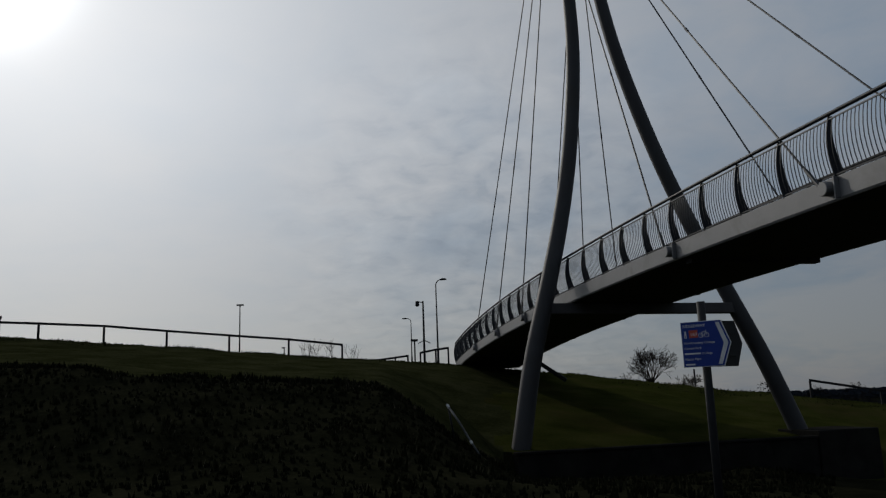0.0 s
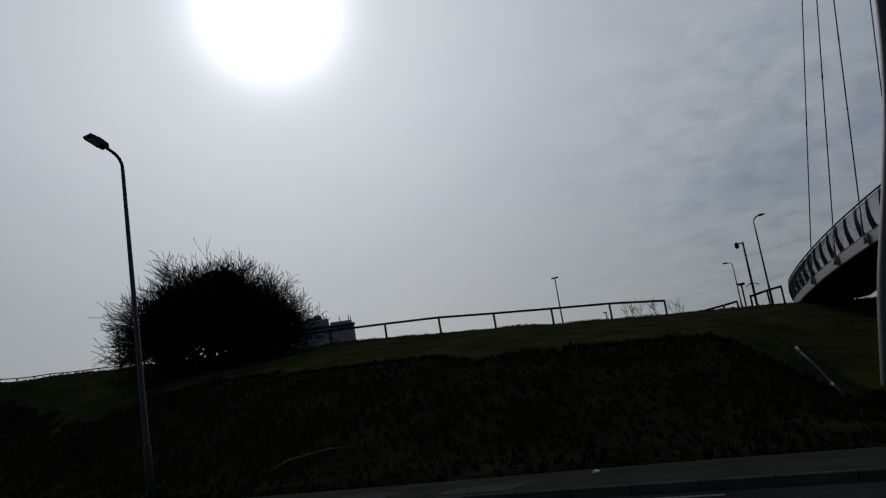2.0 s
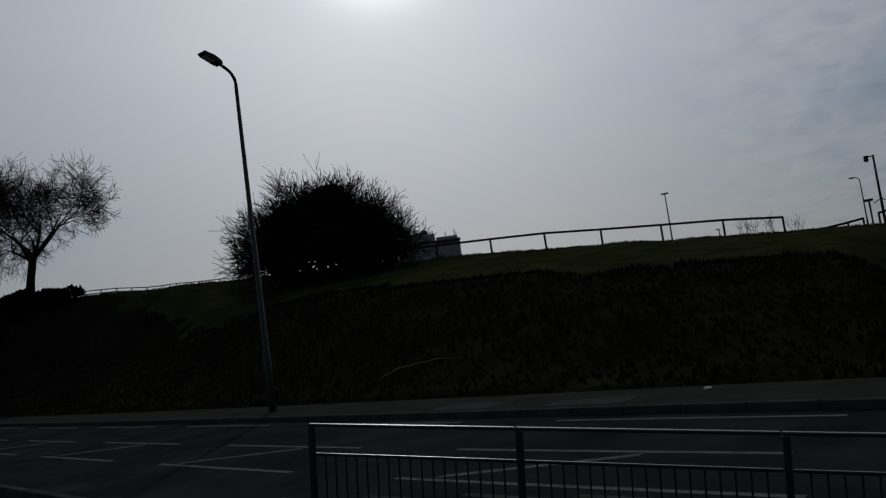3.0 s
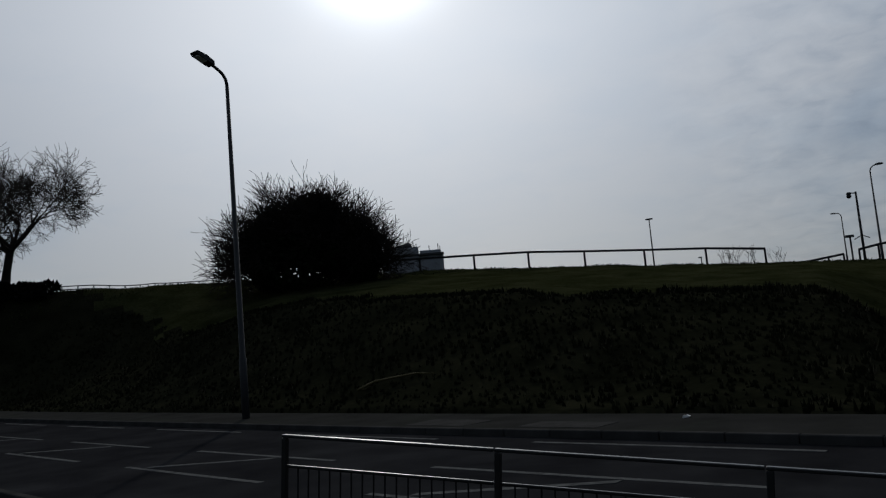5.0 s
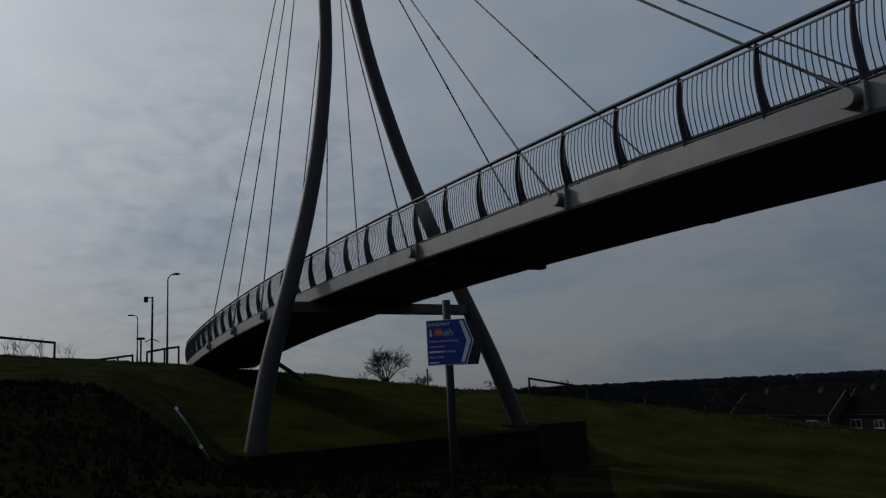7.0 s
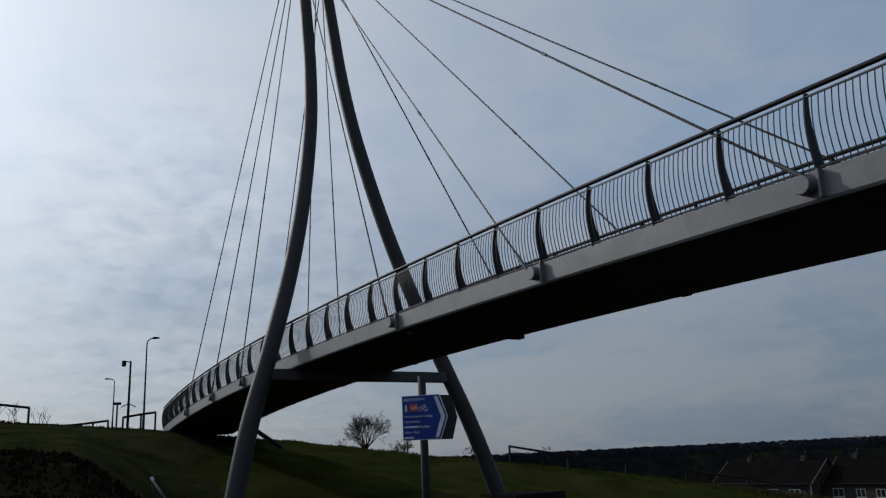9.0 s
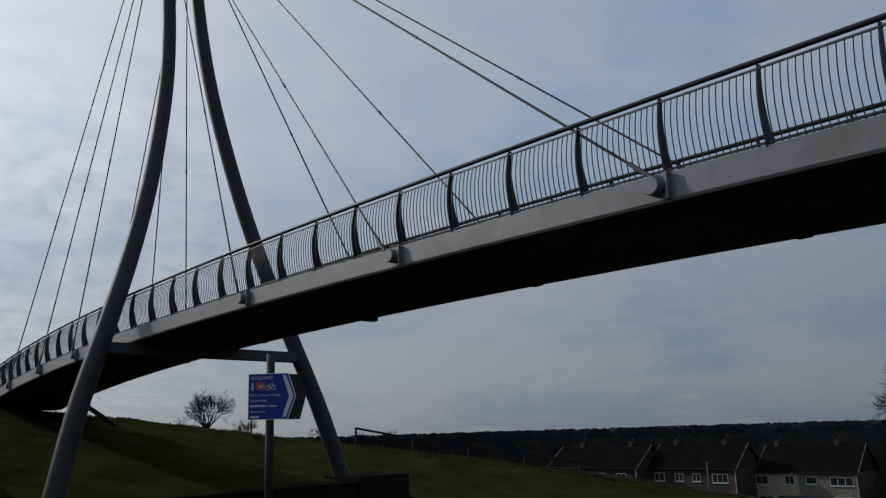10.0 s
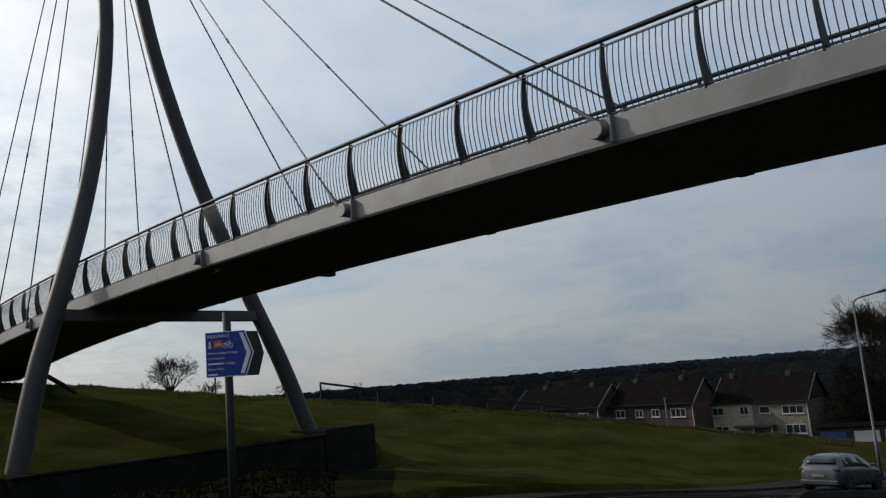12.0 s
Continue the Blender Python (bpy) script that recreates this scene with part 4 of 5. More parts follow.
def ivy_bush():
    """A broad thicket: dense ivy in the middle, bare twigs round it."""
    rng = random.Random(77)
    c = on_land(43.8, 50.5)
    root = thing("ivy_thicket", "broad ivy-clad thicket with bare twigs on top of the bank", "bush", at=Matrix.Translation(c))
    right = Vector((math.cos(radians(43.8)), math.sin(radians(43.8)), 0))
    ahead = Vector((-right.y, right.x, 0))
    bm = bmesh.new()
    for j in range(64):
        a = -5.0 + 10.0 * j / 63
        start = right * a * 0.45 + ahead * rng.uniform(-1, 1) + Vector((0, 0, -0.2))
        way = right * (a * 0.16) + ahead * rng.uniform(-0.3, 0.3) + Vector((0, 0, 1.0 - abs(a) * 0.10))
        tall = 3.2 - abs(a + 0.4) * 0.19
        limb(bm, start, way, tall * rng.uniform(0.8, 1.12), 0.06, 3, rng, 0.7, 0.05, 2, 4, 0.015)
    tagged(part("brushwood", bm, BARK, root, "bare grey-brown twigs"), kind="stuff")
    verts, faces = [], []
    lobes = [(0.2, 0, 3.3, 2.1, 2.5), (-1.9, 0.3, 3.1, 1.6, 2.2), (1.9, 0, 2.4, 1.9, 2.2), (-0.6, -0.6, 1.5, 3.3, 1.8), (2.9, 0.2, 1.3, 1.6, 1.4), (-2.9, 0, 1.9, 1.0, 1.9), (0.4, 0.3, 4.7, 1.3, 1.2)]
    for _ in range(19000):
        lx, ly, lz, rw, rh = rng.choice(lobes)
        d = Vector((rng.gauss(0, 1), rng.gauss(0, 1), rng.gauss(0, 1))).normalized() * rng.uniform(0.55, 1.0) ** 0.5
        bumpy = (1 if rng.random() < 0.9 else rng.uniform(1.05, 1.35)) - 0.05 + 0.38 * noise.noise((lx + d.x * 1.9, ly + d.y * 1.9, lz + d.z * 1.9))
        p = right * (lx + d.x * rw * bumpy) + ahead * (ly + d.y * rw * 0.8 * bumpy) + Vector((0, 0, lz + d.z * rh * bumpy))
        if p.z < -0.2:
            continue
        u = Vector((rng.gauss(0, 1), rng.gauss(0, 1), rng.gauss(0, 1))).normalized()
        v = u.orthogonal().normalized()
        s = rng.uniform(0.10, 0.19)
        b = len(verts)
        verts += [p - u * s, p + v * s * 0.7, p + u * s, p - v * s * 0.7]
        faces.append((b, b + 1, b + 2, b + 3))
    me = bpy.data.meshes.new("ivy")
    me.from_pydata([tuple(v) for v in verts], [], faces)
    me.materials.append(IVY)
    ob = new("ivy", me)
    ob.parent = root
    tagged(ob, "dense dark ivy leaves", kind="stuff")


ivy_bush()


# ---------------------------------------------------------------- hut and fences on the bank
def hut():
    r = 60.0
    a, b = bearing(38.75, r), bearing(34.35, r)
    base = min(land(a.x, a.y), land(b.x, b.y))
    ax = (b - a).normalized()
    m = Matrix((ax, Vector((-ax.y, ax.x, 0)), Vector((0, 0, 1)))).transposed().to_4x4()
    m.translation = Vector((a.x, a.y, base + 0.3))
    L = (b - a).length
    root = thing("hut", "low dark block hut with ragged junk and posts on its roof", "hut")
    part("wall", box(bmesh.new(), (0, 0, -0.6), (L * 0.61, 2.4, 1.25), m, 0.03), BLOCKWALL, root)
    part("wall", box(bmesh.new(), (L * 0.62, 0.1, -0.6), (L, 2.4, 1.25), m, 0.03), BLOCKWALL, root)
    part("roof_edge", box(bmesh.new(), (-0.05, -0.08, 1.25), (L + 0.05, 2.5, 1.42), m, 0.02), SIGNBACK, root)
    part("parapet", box(bmesh.new(), (L * 0.12, 0.3, 1.42), (L * 0.60, 2.0, 1.98), m, 0.05), BLOCKWALL, root)
    part("parapet", box(bmesh.new(), (L * 0.62, 0.3, 1.42), (L * 0.97, 2.0, 1.68), m, 0.05), BLOCKWALL, root)
    rng = random.Random(4)
    for x, w, h in ((0.14, 0.10, 2.25), (0.29, 0.13, 2.32), (0.42, 0.16, 2.36), (0.55, 0.08, 2.22)):
        bm = bmesh.new()
        bmesh.ops.create_icosphere(bm, subdivisions=2, radius=w * L * 0.55, matrix=m @ Matrix.Translation((x * L, 1.0, h - 0.32)))
        for v in bm.verts:
            v.co += Vector((rng.uniform(-1, 1), rng.uniform(-1, 1), rng.uniform(-1, 1))) * 0.05
        part("roof_heap", bm, SIGNBACK, root, "ragged dark heap")
    for x, h in ((0.52, 2.55), (0.57, 2.3), (0.78, 2.1), (0.93, 2.2), (0.96, 2.0)):
        part("pole", tube(bmesh.new(), [m @ Vector((x * L, 0.9, 1.5)), m @ Vector((x * L, 0.9, h))], 0.03, 6), SIGNBACK, root)


hut()


def low_fence(pts, label, mat, drop):
    root = thing("low_fence", label, "fence", "low fences on the bank")
    for a, b in zip(pts, pts[1:]):
        for z in (0.0, -drop):
            part("rail", tube(bmesh.new(), [a + Vector((0, 0, z)), b + Vector((0, 0, z))], 0.035, 6), mat, root)
    for a in pts:
        part("post", tube(bmesh.new(), [Vector((a.x, a.y, land(a.x, a.y) - 0.3)), a + Vector((0, 0, 0.03))], 0.04, 6), mat, root)


low_fence([on_land(61.0 - 0.95 * j, 57.6, 0.28) for j in range(13)], "low pale metal rail fence along the top of the bank", GALV, 0.22)
low_fence([on_land(35.4 - 0.9 * j, 63.0, 0.50) for j in range(3)], "short pale rail fence beside the hut", GALV, 0.25)
root = thing("marker_post", "slim dark post beside the thicket", "post", at=Matrix.Translation(on_land(50.2, 55.0)))
part("column", tube(bmesh.new(), [(0, 0, -0.3), (0, 0, 2.9)], 0.05, 8), DARKPOLE, root)
root = thing("marker_post", "slim dark post on the grass slope", "post", at=Matrix.Translation(on_land(-12.0, 58.0)))
part("column", tube(bmesh.new(), [(0, 0, -0.3), (0, 0, 1.25)], 0.06, 8), DARKPOLE, root)
root = thing("marker_post", "short dark lamp stub behind the rail", "post", at=Matrix.Translation(on_land(16.5, 64.0)))
part("column", tube(bmesh.new(), [(0, 0, -0.3), (0, 0, 1.0)], 0.04, 8), DARKPOLE, root)
part("head", box(bmesh.new(), (-0.2, -0.06, 0.95), (0.05, 0.06, 1.05), None, 0.01), DARKPOLE, root)
# weeds against the sky by the end of the rail
rng = random.Random(12)
for az in (15.0, 14.2, 13.4, 11.6):
    root = thing("tall_weed", "dry tall weed stems on the crest of the bank", "weed", "tall weeds", at=Matrix.Translation(on_land(az, 57.0)))
    bm = bmesh.new()
    for _ in range(6):
        limb(bm, Vector((rng.uniform(-0.35, 0.35), 0, -0.1)), Vector((rng.uniform(-0.5, 0.5), 0, 1)), rng.uniform(0.5, 0.85), 0.02, 1, rng, 0.6, 0.1, 1, 3)
    part("stems", bm, BARK, root)
# slanting strut below the landward end of the deck
tagged(part("strut", tube(bmesh.new(), [seen_from_road(-1.2, 2.6, 46.0), seen_from_road(-3.0, 1.55, 46.0) + Vector((0.3, 0, -0.4))], 0.12, 10), DARKPOLE), "dark slanting steel strut under the bridge ramp", "strut")


# ---------------------------------------------------------------- houses across the slope
ROW_N = Vector((0.940, 0.342, 0))           # away from the viewer, through the houses
ROW_E = Vector((-0.342, 0.940, 0))          # along the row
ROW_R = Vector((90.3, 71.4, 0))


def window(parent, m, x, z, w, h, mullions):
    """A window with frame, sill and glass, on the plane y = 0 of m."""
    win = part("window", box(bmesh.new(), (x, -0.05, z), (x + w, 0.0, z + h), m, 0.01), WHITE, parent, "white window frame")
    n_p = mullions + 1
    for j in range(n_p):
        a, b = x + 0.08 + (w - 0.08) * j / n_p, x + (w - 0.08) * (j + 1) / n_p
        part("pane", box(bmesh.new(), (a, -0.058, z + 0.09), (b, -0.052, z + h - 0.09), m), GLASS, win)
    part("sill", box(bmesh.new(), (x - 0.08, -0.14, z - 0.09), (x + w + 0.08, -0.002, z - 0.01), m, 0.01), WHITE, win)


def house_block(s0, s1, set_forward, walls, windows, eaves, ridge, stacks, label):
    """A terrace: walls by stretch, pitched roof, chimneys and windows. s runs along the row from its near corner."""
    root = thing("terraced_house", label, "house", "terraced houses")
    m = Matrix((ROW_E, ROW_N, Vector((0, 0, 1)))).transposed().to_4x4()
    m.translation = ROW_R - ROW_N * set_forward
    for a, b, mat, lab in walls:
        part("wall", box(bmesh.new(), (a, 0, -11.5), (b, 8.0, eaves), m), mat, root, lab)
    bm = prism(bmesh.new(), [(-0.35, eaves - 0.05), (4.0, ridge - 0.03), (8.35, eaves - 0.05), (8.35, eaves + 0.12), (4.0, ridge + 0.14), (-0.35, eaves + 0.12)], s0 - 0.2, s1 + 0.2,
               m @ Matrix(((0, 1, 0, 0), (1, 0, 0, 0), (0, 0, 1, 0), (0, 0, 0, 1))))
    part("roof", bm, ROOFTILE, root, "dark tiled roof")
    for a in (s0, s1):
        # gables take the dark brick: the shade on them is put into the colour
        part("gable", prism(bmesh.new(), [(0.0, eaves - 0.1), (4.0, ridge - 0.04), (8.0, eaves - 0.1)], a + 0.02 if a == s0 else a - 0.22, a + 0.22 if a == s0 else a - 0.02,
                            m @ Matrix(((0, 1, 0, 0), (1, 0, 0, 0), (0, 0, 1, 0), (0, 0, 0, 1)))), DARKBRICK, root)
        part("verge_board", prism(bmesh.new(), [(-0.36, eaves - 0.08), (4.0, ridge - 0.06), (4.0, ridge + 0.15), (-0.36, eaves + 0.13)], a - 0.26, a - 0.21,
                                  m @ Matrix(((0, 1, 0, 0), (1, 0, 0, 0), (0, 0, 1, 0), (0, 0, 0, 1)))), STONE, root)
    part("gutter", box(bmesh.new(), (s0 - 0.2, -0.45, eaves - 0.08), (s1 + 0.2, -0.34, eaves + 0.05), m, 0.02), BLACKTRIM, root, "dark gutter")
    part("downpipe", tube(bmesh.new(), [m @ Vector((s0 + 0.15, -0.08, -11.0)), m @ Vector((s0 + 0.15, -0.08, eaves))], 0.06, 6), WHITE, root)
    for a in stacks:
        ch = part("chimney", box(bmesh.new(), (a - 0.32, 3.65, ridge - 0.6), (a + 0.32, 4.35, ridge + 0.45), m, 0.03), DARKBRICK, root, "dark brick chimney stack")
        for dx in (-0.15, 0.15):
            part("chimney_pot", tube(bmesh.new(), [m @ Vector((a + dx, 4.0, ridge + 0.4)), m @ Vector((a + dx, 4.0, ridge + 0.72))], [0.11, 0.09], 8), DARKBRICK, ch)
        part("aerial", tube(bmesh.new(), [m @ Vector((a - 0.3, 4.0, ridge + 0.4)), m @ Vector((a - 0.3, 4.0, ridge + 1.15)), m @ Vector((a - 0.75, 4.0, ridge + 1.2))], 0.025, 5), GALV, ch)
    for x, z, w, h, mu in windows:
        window(root, m, x, z, w, h, mu)
    return root, m


first, mrow = house_block(0.0, 13.1, 0.0, [(0.0, 7.4, STONE, "mottled stone clad wall"), (7.4, 13.1, RENDERED, "cream rendered wall")],
                          [(0.6, -6.65, 2.8, 1.05, 2), (5.0, -6.5, 1.4, 0.95, 0), (7.9, -6.6, 1.2, 1.1, 1), (11.35, -6.65, 1.7, 1.1, 1), (0.6, -9.2, 2.6, 1.2, 2), (10.9, -9.4, 1.9, 1.3, 1)],
                          -5.05, -1.7, (3.3, 11.2), "two-storey terraced houses, stone clad and cream rendered")
part("porch_roof", box(bmesh.new(), (4.4, -1.6, -8.25), (9.6, -0.004, -8.0), mrow, 0.03), SIGNBACK, first, "dark flat porch roof")
for x in (4.5, 6.9, 9.4):
    part("porch_post", box(bmesh.new(), (x, -1.5, -11.0), (x + 0.12, -1.38, -8.26), mrow, 0.01), WHITE, first)
house_block(13.1, 26.4, 5.5, [(13.1, 14.1, BRICK, "brown brick wall"), (14.1, 26.4, DARKBRICK, "dark brick wall")],
            [(14.3, -6.2, 2.2, 1.15, 2), (18.2, -6.1, 1.2, 1.05, 1), (20.75, -6.1, 1.2, 1.05, 1), (23.6, -6.1, 1.5, 1.1, 1), (14.4, -8.8, 2.1, 1.2, 2)],
            -4.4, -1.3, (16.2, 23.5), "two-storey brown brick terraced houses with dark roofs")
house_block(26.4, 42.0, 8.0, [(26.4, 42.0, DARKBRICK, "dark brick wall")], [(28.2, -6.1, 1.6, 1.1, 1), (31.5, -6.1, 1.5, 1.1, 1)],
            -4.3, -1.4, (29.5, 38.0), "two-storey terraced houses with a dark roof below the slope")


def garages():
    o = bearing(-54.0, 100.0)
    ax = (bearing(-57.2, 100.0) - o).normalized()
    m = Matrix((ax, Vector((-ax.y, ax.x, 0)), Vector((0, 0, 1)))).transposed().to_4x4()
    m.translation = o
    root = thing("garage_block", "low garage block with white and blue doors", "garage")
    part("wall", box(bmesh.new(), (-3.4, 0.06, -11.0), (5.6, 5.0, -7.4), m), DARKBRICK, root)
    part("roof", box(bmesh.new(), (-3.6, -0.1, -7.4), (5.8, 5.2, -7.22), m, 0.02), ROOFTILE, root, "dark flat roof")
    for x, mat, lab in ((-3.2, BLUEDOOR, "blue garage door"), (0.1, WHITE, "white garage door"), (3.1, WHITE, "white garage door")):
        door = part("door", box(bmesh.new(), (x, 0.0, -10.6), (x + 2.5, 0.055, -7.75), m, 0.01), mat, root, lab)
        part("handle", box(bmesh.new(), (x + 1.2, -0.05, -9.3), (x + 1.35, -0.002, -9.2), m, 0.005), DARKPOLE, door)


garages()
for az, r, z0, h, g in ((-42.8, 92.0, 0, 4.6, "slim pale lamp column below the slope"), (-57.6, 70.0, 0, 5.6, "slim pale lamp column beside the road"), (-63.4, 105.0, 0, 7.5, "slim pale lamp column beside the road"),
                        (-66.2, 125.0, 0, 8.0, "slim pale lamp column beside the road")):
    root = thing("lamp_column", g, "lamp post", "lamp columns", at=Matrix.Translation(on_land(az, r)))
    part("column", tube(bmesh.new(), [(0, 0, -0.4), (0, 0, h)], [0.08, 0.05], 8), GALV, root, "", True)
    part("lantern", box(bmesh.new(), (-0.1, -0.1, h), (0.4, 0.1, h + 0.1), None, 0.02), GALV, root)


# ---------------------------------------------------------------- the silver hatchback
def hatchback(m):
    root = thing("car", "silver five-door hatchback on the road below the bank", "car", at=m)
    # x forward, y to its left, z up; length 4.35
    xs = (-2.14, -2.10, -1.95, -1.55, -1.0, -0.3, 0.35, 0.95, 1.35, 1.8, 2.1, 2.18)
    half = (0.62, 0.76, 0.85, 0.89, 0.90, 0.90, 0.90, 0.89, 0.88, 0.84, 0.70, 0.52)
    belt = (0.80, 0.90, 0.97, 0.99, 0.97, 0.95, 0.94, 0.93, 0.90, 0.82, 0.70, 0.60)
    top = (0.84, 0.97, 1.12, 1.40, 1.50, 1.52, 1.46, 1.15, 0.98, 0.88, 0.74, 0.62)

    def section(x, u):
        """Half section at x: u runs from the sill (0) over the belt (1) to the edge of the roof (2) and its middle (3)."""
        w, b, t = np.interp(x, xs, half), np.interp(x, xs, belt), np.interp(x, xs, top)
        roof_w = w - 0.26 * min(1.0, max(0.0, (t - b) / 0.5)) - 0.03
        rows = ((0.0, w * 0.93, 0.24), (0.35, w, 0.42), (0.8, w, b - 0.12), (1.0, w * 0.975, b), (2.0, roof_w, t - 0.05), (2.25, roof_w * 0.82, t), (3.0, 0.0, t + 0.015))
        us = [r[0] for r in rows]
        return np.interp(u, us, [r[1] for r in rows]), np.interp(u, us, [r[2] for r in rows])

    bm, rings = bmesh.new(), []
    levels = (0.0, 0.35, 0.8, 1.0, 1.5, 2.0, 2.25, 3.0)
    for x in xs:
        right = [(x, -section(x, u)[0], section(x, u)[1]) for u in levels]
        rings.append([bm.verts.new(v) for v in right + [(p[0], -p[1], p[2]) for p in reversed(right[:-1])]])
    for r0, r1 in zip(rings, rings[1:]):
        for k in range(len(r0)):
            j = (k + 1) % len(r0)
            bm.faces.new((r0[k], r0[j], r1[j], r1[k]))
    bm.faces.new(rings[0])
    bm.faces.new(rings[-1][::-1])
    bmesh.ops.recalc_face_normals(bm, faces=bm.faces)
    part("body", bm, CARSILVER, root, "silver painted body", True)

    def glazing(name, rows, label):
        """A dark pane over a grid of places, a little proud of the body."""
        bm = bmesh.new()
        grid = [[bm.verts.new(v) for v in row] for row in rows]
        for g0, g1 in zip(grid, grid[1:]):
            for k in range(len(g0) - 1):
                bm.faces.new((g0[k], g0[k + 1], g1[k + 1], g1[k]))
        bmesh.ops.recalc_face_normals(bm, faces=bm.faces)
        bmesh.ops.solidify(bm, geom=bm.faces[:], thickness=0.012)
        part(name, bm, GLASS, root, label, True)

    glazing("rear_window", [[(x - 0.06, y * w, z + 0.05) for y in (-1, -0.5, 0, 0.5, 1)] for x, w, z in ((-1.965, 0.70, 1.13), (-1.77, 0.66, 1.265), (-1.60, 0.58, 1.385))], "dark rear window")
    glazing("windscreen", [[(x + 0.03, y * w, z + 0.02) for y in (-1, 0, 1)] for x, w, z in ((1.25, 0.66, 1.01), (0.85, 0.62, 1.20), (0.48, 0.55, 1.40))], "dark windscreen")
    for s in (-1, 1):
        for x0, x1 in ((-1.62, -1.10), (-1.04, -0.22), (-0.16, 0.78)):
            rows = []
            for u in (1.12, 1.5, 1.86):
                row = []
                for f in (0.0, 0.5, 1.0):
                    x = x0 + (x1 - x0) * f - (0.42 * (u - 1.12) * f if x1 > 0.5 else 0) + (0.30 * (u - 1.12) * (1 - f) if x0 < -1.5 else 0)
                    y, z = section(x, u)
                    row.append((x, s * (y + 0.034), z))
                rows.append(row)
            glazing("side_window", rows, "dark side window")
        bm = box(bmesh.new(), (-2.12, min(s * 0.50, s * 0.84), 0.80), (-1.90, max(s * 0.50, s * 0.84), 0.96), None, 0.05)
        part("tail_light", bm, TAIL, root, "dark red tail light")
        part("door_mirror", box(bmesh.new(), (0.72, min(s * 0.86, s * 1.03), 0.98), (0.88, max(s * 0.86, s * 1.03), 1.11), None, 0.04), CARSILVER, root)
        for x in (-1.32, 1.32):
            wheel = part("wheel", tube(bmesh.new(), [(x, s * 0.70, 0.31), (x, s * 0.895, 0.31), (x, s * 0.91, 0.31)], [0.315, 0.315, 0.27], 24), TYRE, root, "black tyre")
            part("rim", tube(bmesh.new(), [(x, s * 0.90, 0.31), (x, s * 0.918, 0.31)], [0.20, 0.16], 16), DARKPOLE, wheel)
            part("wheel_arch", tube(bmesh.new(), [(x, s * 0.84, 0.33), (x, s * 0.903, 0.33)], 0.365, 24), BLACKTRIM, root)
    part("number_plate", box(bmesh.new(), (-2.185, -0.26, 0.60), (-2.15, 0.26, 0.71), None, 0.004), STONE, root, "blank yellowish plate")
    part("bumper", box(bmesh.new(), (-2.2, -0.78, 0.28), (-2.05, 0.78, 0.48), None, 0.04), CARSILVER, root)
    part("badge", tube(bmesh.new(), [(-2.075, 0, 0.93), (-2.10, 0, 0.935)], 0.05, 10), GALV, root)


def on_road(x, off, yaw_flip=0.0):
    k, ac = kerb(x)
    k2, _ = kerb(x + 0.5)
    along = (k2 - k).normalized()
    left = Vector((0, 0, 1)).cross(along).normalized()
    m = Matrix((along, left, along.cross(left))).transposed().to_4x4()
    m.translation = k - ac * off
    return m


hatchback(on_road(30.8, 1.8))


def small_car(m, mat, label):
    root = thing("car", label, "car", "parked cars far off", at=m)
    bm = bmesh.new()
    prism(bm, [(-2.0, 0.3), (-2.0, 0.9), (-1.6, 1.4), (0.3, 1.45), (1.0, 0.95), (2.0, 0.8), (2.05, 0.3)], -0.85, 0.85)
    bmesh.ops.bevel(bm, geom=bm.edges[:], offset=0.06, segments=2, affect="EDGES")
    part("body", bm, mat, root)
    part("rear_window", box(bmesh.new(), (-1.92, -0.6, 0.98), (-1.70, 0.6, 1.28), None, 0.02), GLASS, root)
    for s in (-1, 1):
        for x in (-1.25, 1.25):
            part("wheel", tube(bmesh.new(), [(x, s * 0.7, 0.3), (x, s * 0.88, 0.3)], 0.3, 14), TYRE, root)


small_car(Matrix.Translation(on_land(-66.0, 98.0)) @ pose(0, 0, 0, 0, 0, 24), SIGNBACK, "dark car far down the road")
small_car(Matrix.Translation(on_land(-65.0, 135.0)) @ pose(0, 0, 0, 0, 0, 24), DARKWALL, "grey car far down the road")


# ---------------------------------------------------------------- kerb stones
def kerb_stones(off, x0, x1, name, label):
    root = tagged(new(name), label, "kerb", kind="structure")
    bm = box(bmesh.new(), (0, 0, -0.2), (0.905, 0.125, 0.115), None, 0.012)
    first, x = None, x0
    while x < x1:
        m = on_road(x, 0.0)
        m = m @ Matrix.Translation((0, off(x) if callable(off) else off, 0))
        if first is None:
            first = part("kerb_stone", bm, KERB, root)
            first.matrix_local = m
        else:
            share("kerb_stone", first, root, m)
        k, ac = kerb(x)
        x += 0.915 * abs(ac.y)
    return root


kerb_stones(0.0, -60, 46, "kerb_far", "weathered concrete kerb of the far footway")
kerb_stones(lambda x: -road_w(x) - 0.125, -30, 25, "kerb_near", "weathered concrete kerb of the near verge")


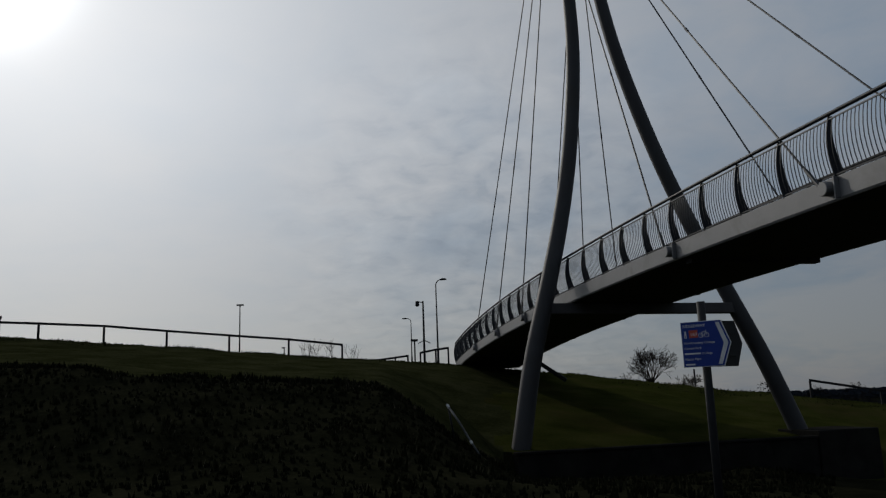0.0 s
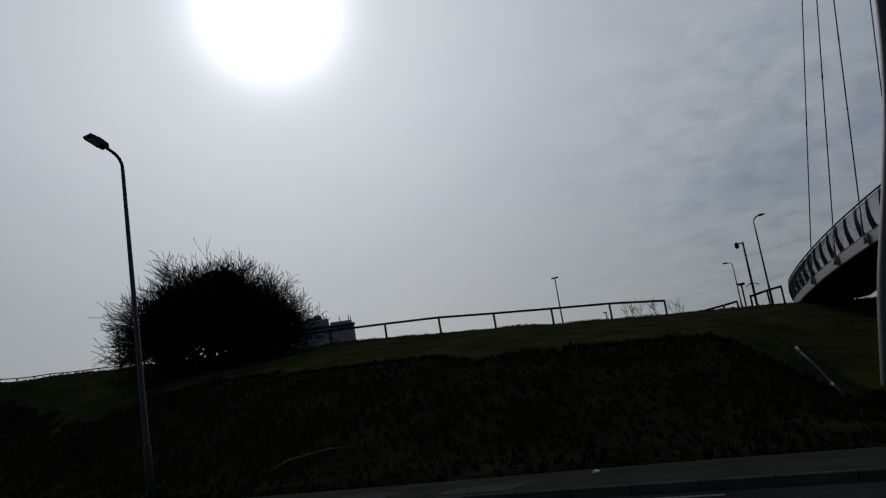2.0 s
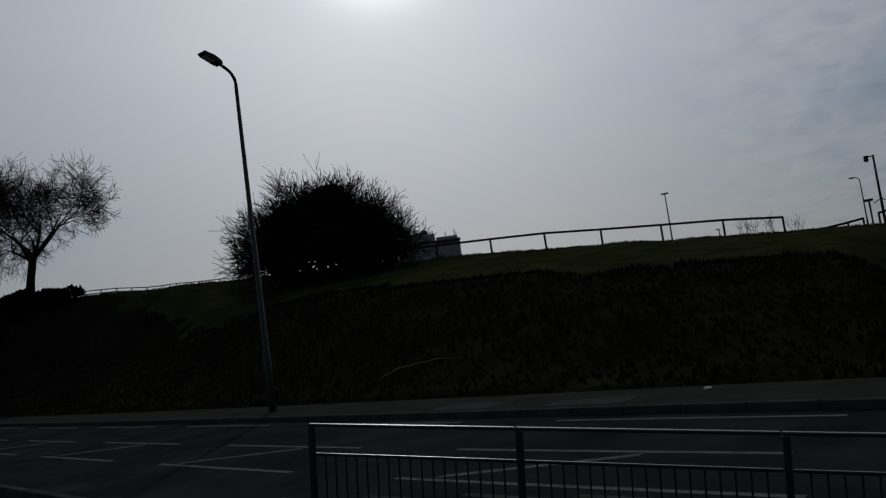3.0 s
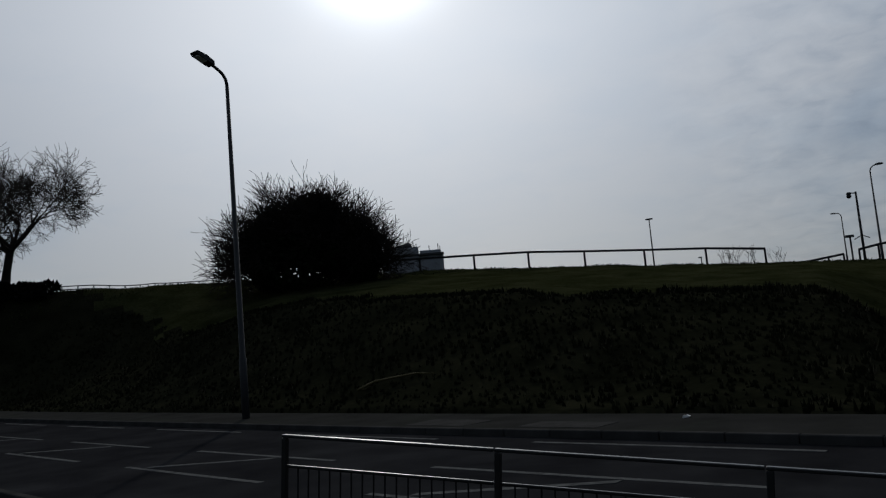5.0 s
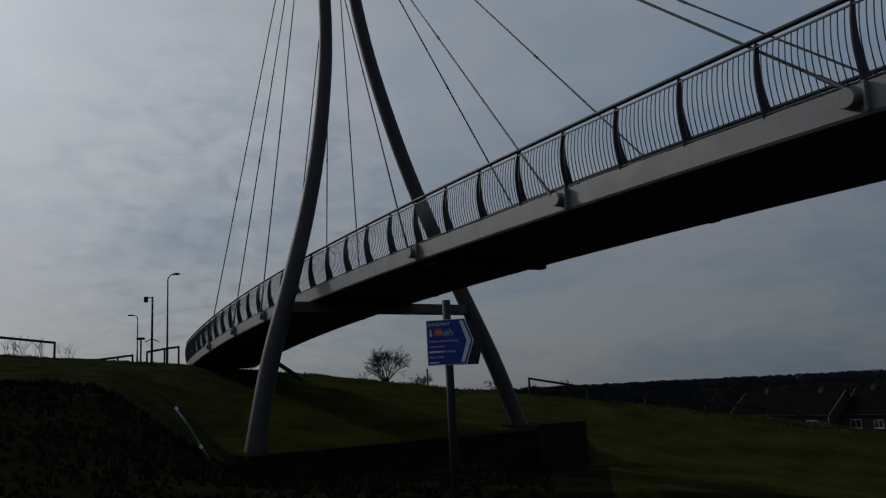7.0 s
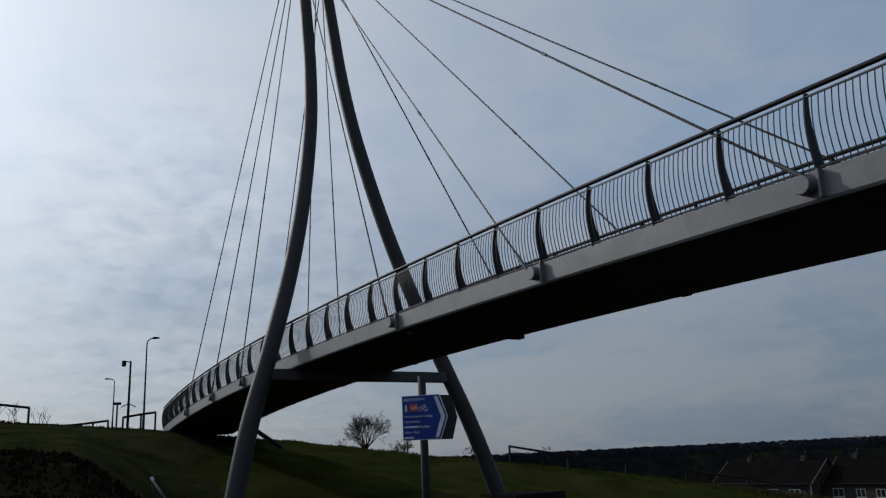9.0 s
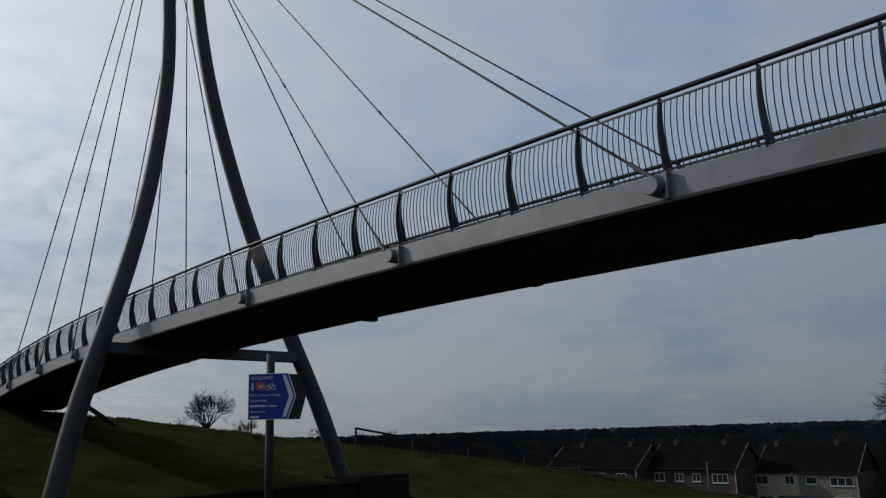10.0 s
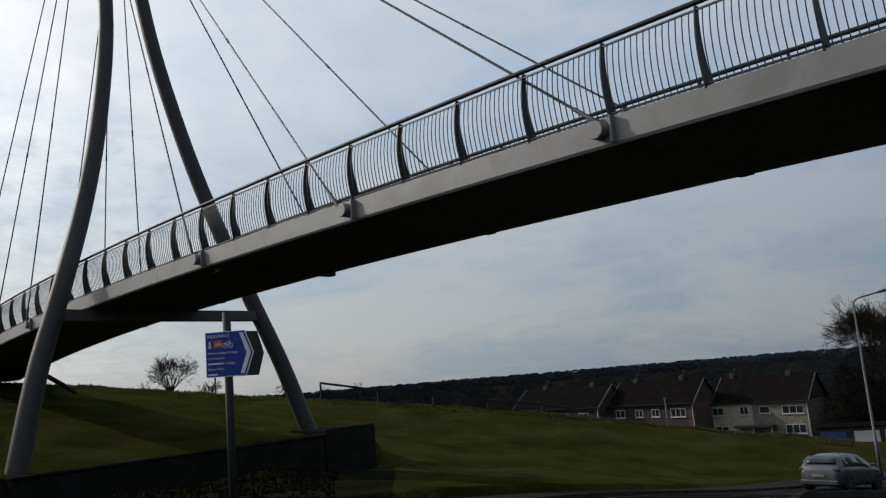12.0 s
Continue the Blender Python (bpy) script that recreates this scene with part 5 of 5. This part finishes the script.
# ---------------------------------------------------------------- woods and grass
def clumps(name, places, mat, label, category, seed, leaf, thin=(0.06, 0.2)):
    """Many small ragged flakes heaped into tree shapes, as one mesh."""
    rng = random.Random(seed)
    verts, faces = [], []
    for p, w, h, count in places:
        for _ in range(count):
            t = rng.random()
            rad = w * math.sqrt(max(0.05, 1 - (2 * t - 0.9) ** 2)) * rng.random() ** 0.4
            a = rng.uniform(0, 6.283)
            c = p + Vector((rad * math.cos(a), rad * math.sin(a), h * (0.08 + 0.92 * t)))
            s = leaf * rng.uniform(0.5, 1.2)
            u = Vector((rng.gauss(0, 1), rng.gauss(0, 1), rng.gauss(0, 1.4))).normalized() * s
            v = u.orthogonal().normalized() * s * rng.uniform(*thin)
            b = len(verts)
            verts += [tuple(c - u), tuple(c + v), tuple(c + u), tuple(c - v)]
            faces.append((b, b + 1, b + 2, b + 3))
    me = bpy.data.meshes.new(name)
    me.from_pydata(verts, [], faces)
    me.materials.append(mat)
    return tagged(new(name, me), label, category, kind="stuff")


rng = random.Random(3)
near, middle, far = [], [], []
for _ in range(90):
    az, r = rng.uniform(-74, -53), rng.uniform(108, 190)
    if -68.0 < az < -63.5 and r < 150:
        continue
    near.append((on_land(az, r), rng.uniform(2.2, 4.2), rng.uniform(5.0, 8.6), 380))
for _ in range(60):
    az, r = rng.uniform(-63, -53.2), rng.uniform(109, 128)
    near.append((on_land(az, r), rng.uniform(2.0, 3.4), rng.uniform(9.0, 12.2) - 0.35 * max(0, -58 - az), 520))
for _ in range(14):
    near.append((on_land(rng.uniform(-58.5, -53.6), rng.uniform(107.5, 109.5)), rng.uniform(1.4, 2.2), rng.uniform(6.5, 9.0), 520))
for _ in range(150):
    az, r = rng.uniform(-56, -14), rng.uniform(138, 240)
    near.append((on_land(az, r), rng.uniform(2.5, 4.5), rng.uniform(4.0, 7.0), 240))
for _ in range(520):
    az, r = rng.uniform(-80, -8), rng.uniform(240, 800)
    middle.append((on_land(az, r), rng.uniform(4, 8), rng.uniform(6, 9), 330))
for _ in range(900):
    az, r = rng.uniform(-80, -8), rng.uniform(950, 1290)
    far.append((on_land(az, r), rng.uniform(8, 16), rng.uniform(8.6, 10.6), 190))
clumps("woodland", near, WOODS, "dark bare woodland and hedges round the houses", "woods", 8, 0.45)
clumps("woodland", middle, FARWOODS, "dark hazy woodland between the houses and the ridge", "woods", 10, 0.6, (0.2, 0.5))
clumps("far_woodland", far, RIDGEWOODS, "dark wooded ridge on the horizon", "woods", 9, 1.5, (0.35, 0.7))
hedge = [(on_land(rng.uniform(-61.5, -58.0), rng.uniform(86, 99)), 1.6, rng.uniform(1.6, 3.2), 120) for _ in range(16)]
hedge += [(on_land(rng.uniform(-51.5, -46), rng.uniform(104, 108)), 0.9, rng.uniform(1.0, 1.9), 120) for _ in range(10)]
hedge += [(on_land(rng.uniform(60.5, 69), rng.uniform(55.5, 57)), 0.9, rng.uniform(0.4, 0.75), 160) for _ in range(26)]
clumps("hedge", hedge, WOODS, "dark garden hedges in front of the houses", "hedge", 10, 0.22, (0.3, 0.6))


def tufts(name, count, az, rr, tall, wide, mat, label, seed, keep=None):
    """Blades of grass in small fans, as one mesh."""
    rng = random.Random(seed)
    verts, faces = [], []
    for _ in range(count):
        a, r = rng.uniform(*az), math.sqrt(rng.uniform(rr[0] ** 2, rr[1] ** 2))
        p = bearing(a, r)
        k, ac = kerb(p.x)
        if (Vector((p.x, p.y, 0)) - Vector((k.x, k.y, 0))).dot(ac) < PATH_W + 0.25 or (keep and not keep(p)):
            continue
        p.z = land(p.x, p.y)
        n_b = rng.randint(4, 7)
        size = rng.uniform(*tall) * (0.7 + 0.6 * max(0, noise.noise((p.x * 0.3, p.y * 0.3, 5)) + 0.4))
        for _ in range(n_b):
            d = Vector((rng.uniform(-1, 1), rng.uniform(-1, 1), 0))
            tipv = p + Vector((d.x * size * 0.7, d.y * size * 0.7, size * rng.uniform(0.6, 1.1)))
            s = Vector((-d.y, d.x, 0)).normalized() * wide
            root_p = p + d * size * 0.25 - Vector((0, 0, 0.05))
            b = len(verts)
            verts += [tuple(root_p - s), tuple(root_p + s), tuple(tipv)]
            faces.append((b, b + 1, b + 2))
    me = bpy.data.meshes.new(name)
    me.from_pydata(verts, [], faces)
    me.materials.append(mat)
    return tagged(new(name, me), label, "grass", kind="stuff")


def in_scrub(p):
    return scrub(p.x, p.y) and math.hypot(p.x, p.y) < 60


def scrub_edge(p):
    k = 1 + 1.3 / max(1.0, math.hypot(p.x, p.y))
    return scrub(p.x, p.y) and not scrub(p.x * k, p.y * k) and math.hypot(p.x, p.y) < 60


tufts("rough_tufts", 34000, (-20, 70), (11.5, 53), (0.05, 0.17), 0.045, ROUGH, "coarse grass and scrub on the steep foot of the bank, darkened for shade", 41, in_scrub)
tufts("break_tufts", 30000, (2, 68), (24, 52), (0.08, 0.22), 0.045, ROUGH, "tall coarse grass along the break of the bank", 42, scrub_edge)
tufts("crest_tufts", 5000, (-40, 66), (54.5, 57.5), (0.05, 0.13), 0.02, BLADE, "short grass on the crest of the bank", 43)
tufts("dry_fringe", 6000, (-54, -32), (55.6, 57.4), (0.06, 0.17), 0.02, STRAW, "dry straw-coloured grass along the crest of the slope", 44,
      lambda p: noise.noise((p.x * 0.25, p.y * 0.25, 2)) > -0.1)


def meet_land(az, el):
    """Where a level line of sight from the road meets the bank."""
    r = 12.0
    while r < 56 and EYE_Z + r * math.tan(radians(el)) > land(*bearing(az, r).xy):
        r += 0.1
    p = bearing(az, r)
    return Vector((p.x, p.y, land(p.x, p.y)))


def fallen_branch():
    root = thing("fallen_branch", "pale dead branch lying on the steep grass bank", "branch")
    pts = [meet_land(a, e) + Vector((0, -0.04, h)) for a, e, h in ((41.4, -3.3, 0.06), (40.1, -3.05, 0.16), (38.8, -2.85, 0.14), (37.2, -2.5, 0.10), (35.9, -2.5, 0.03))]
    part("stem", tube(bmesh.new(), pts, [0.035, 0.04, 0.03, 0.025, 0.012], 7), STRAW, root, "", True)
    part("side_twig", tube(bmesh.new(), [pts[1], pts[1] + Vector((-0.25, -0.1, -0.18)), pts[1] + Vector((-0.5, -0.15, -0.2))], [0.02, 0.014, 0.008], 5), STRAW, root)


fallen_branch()
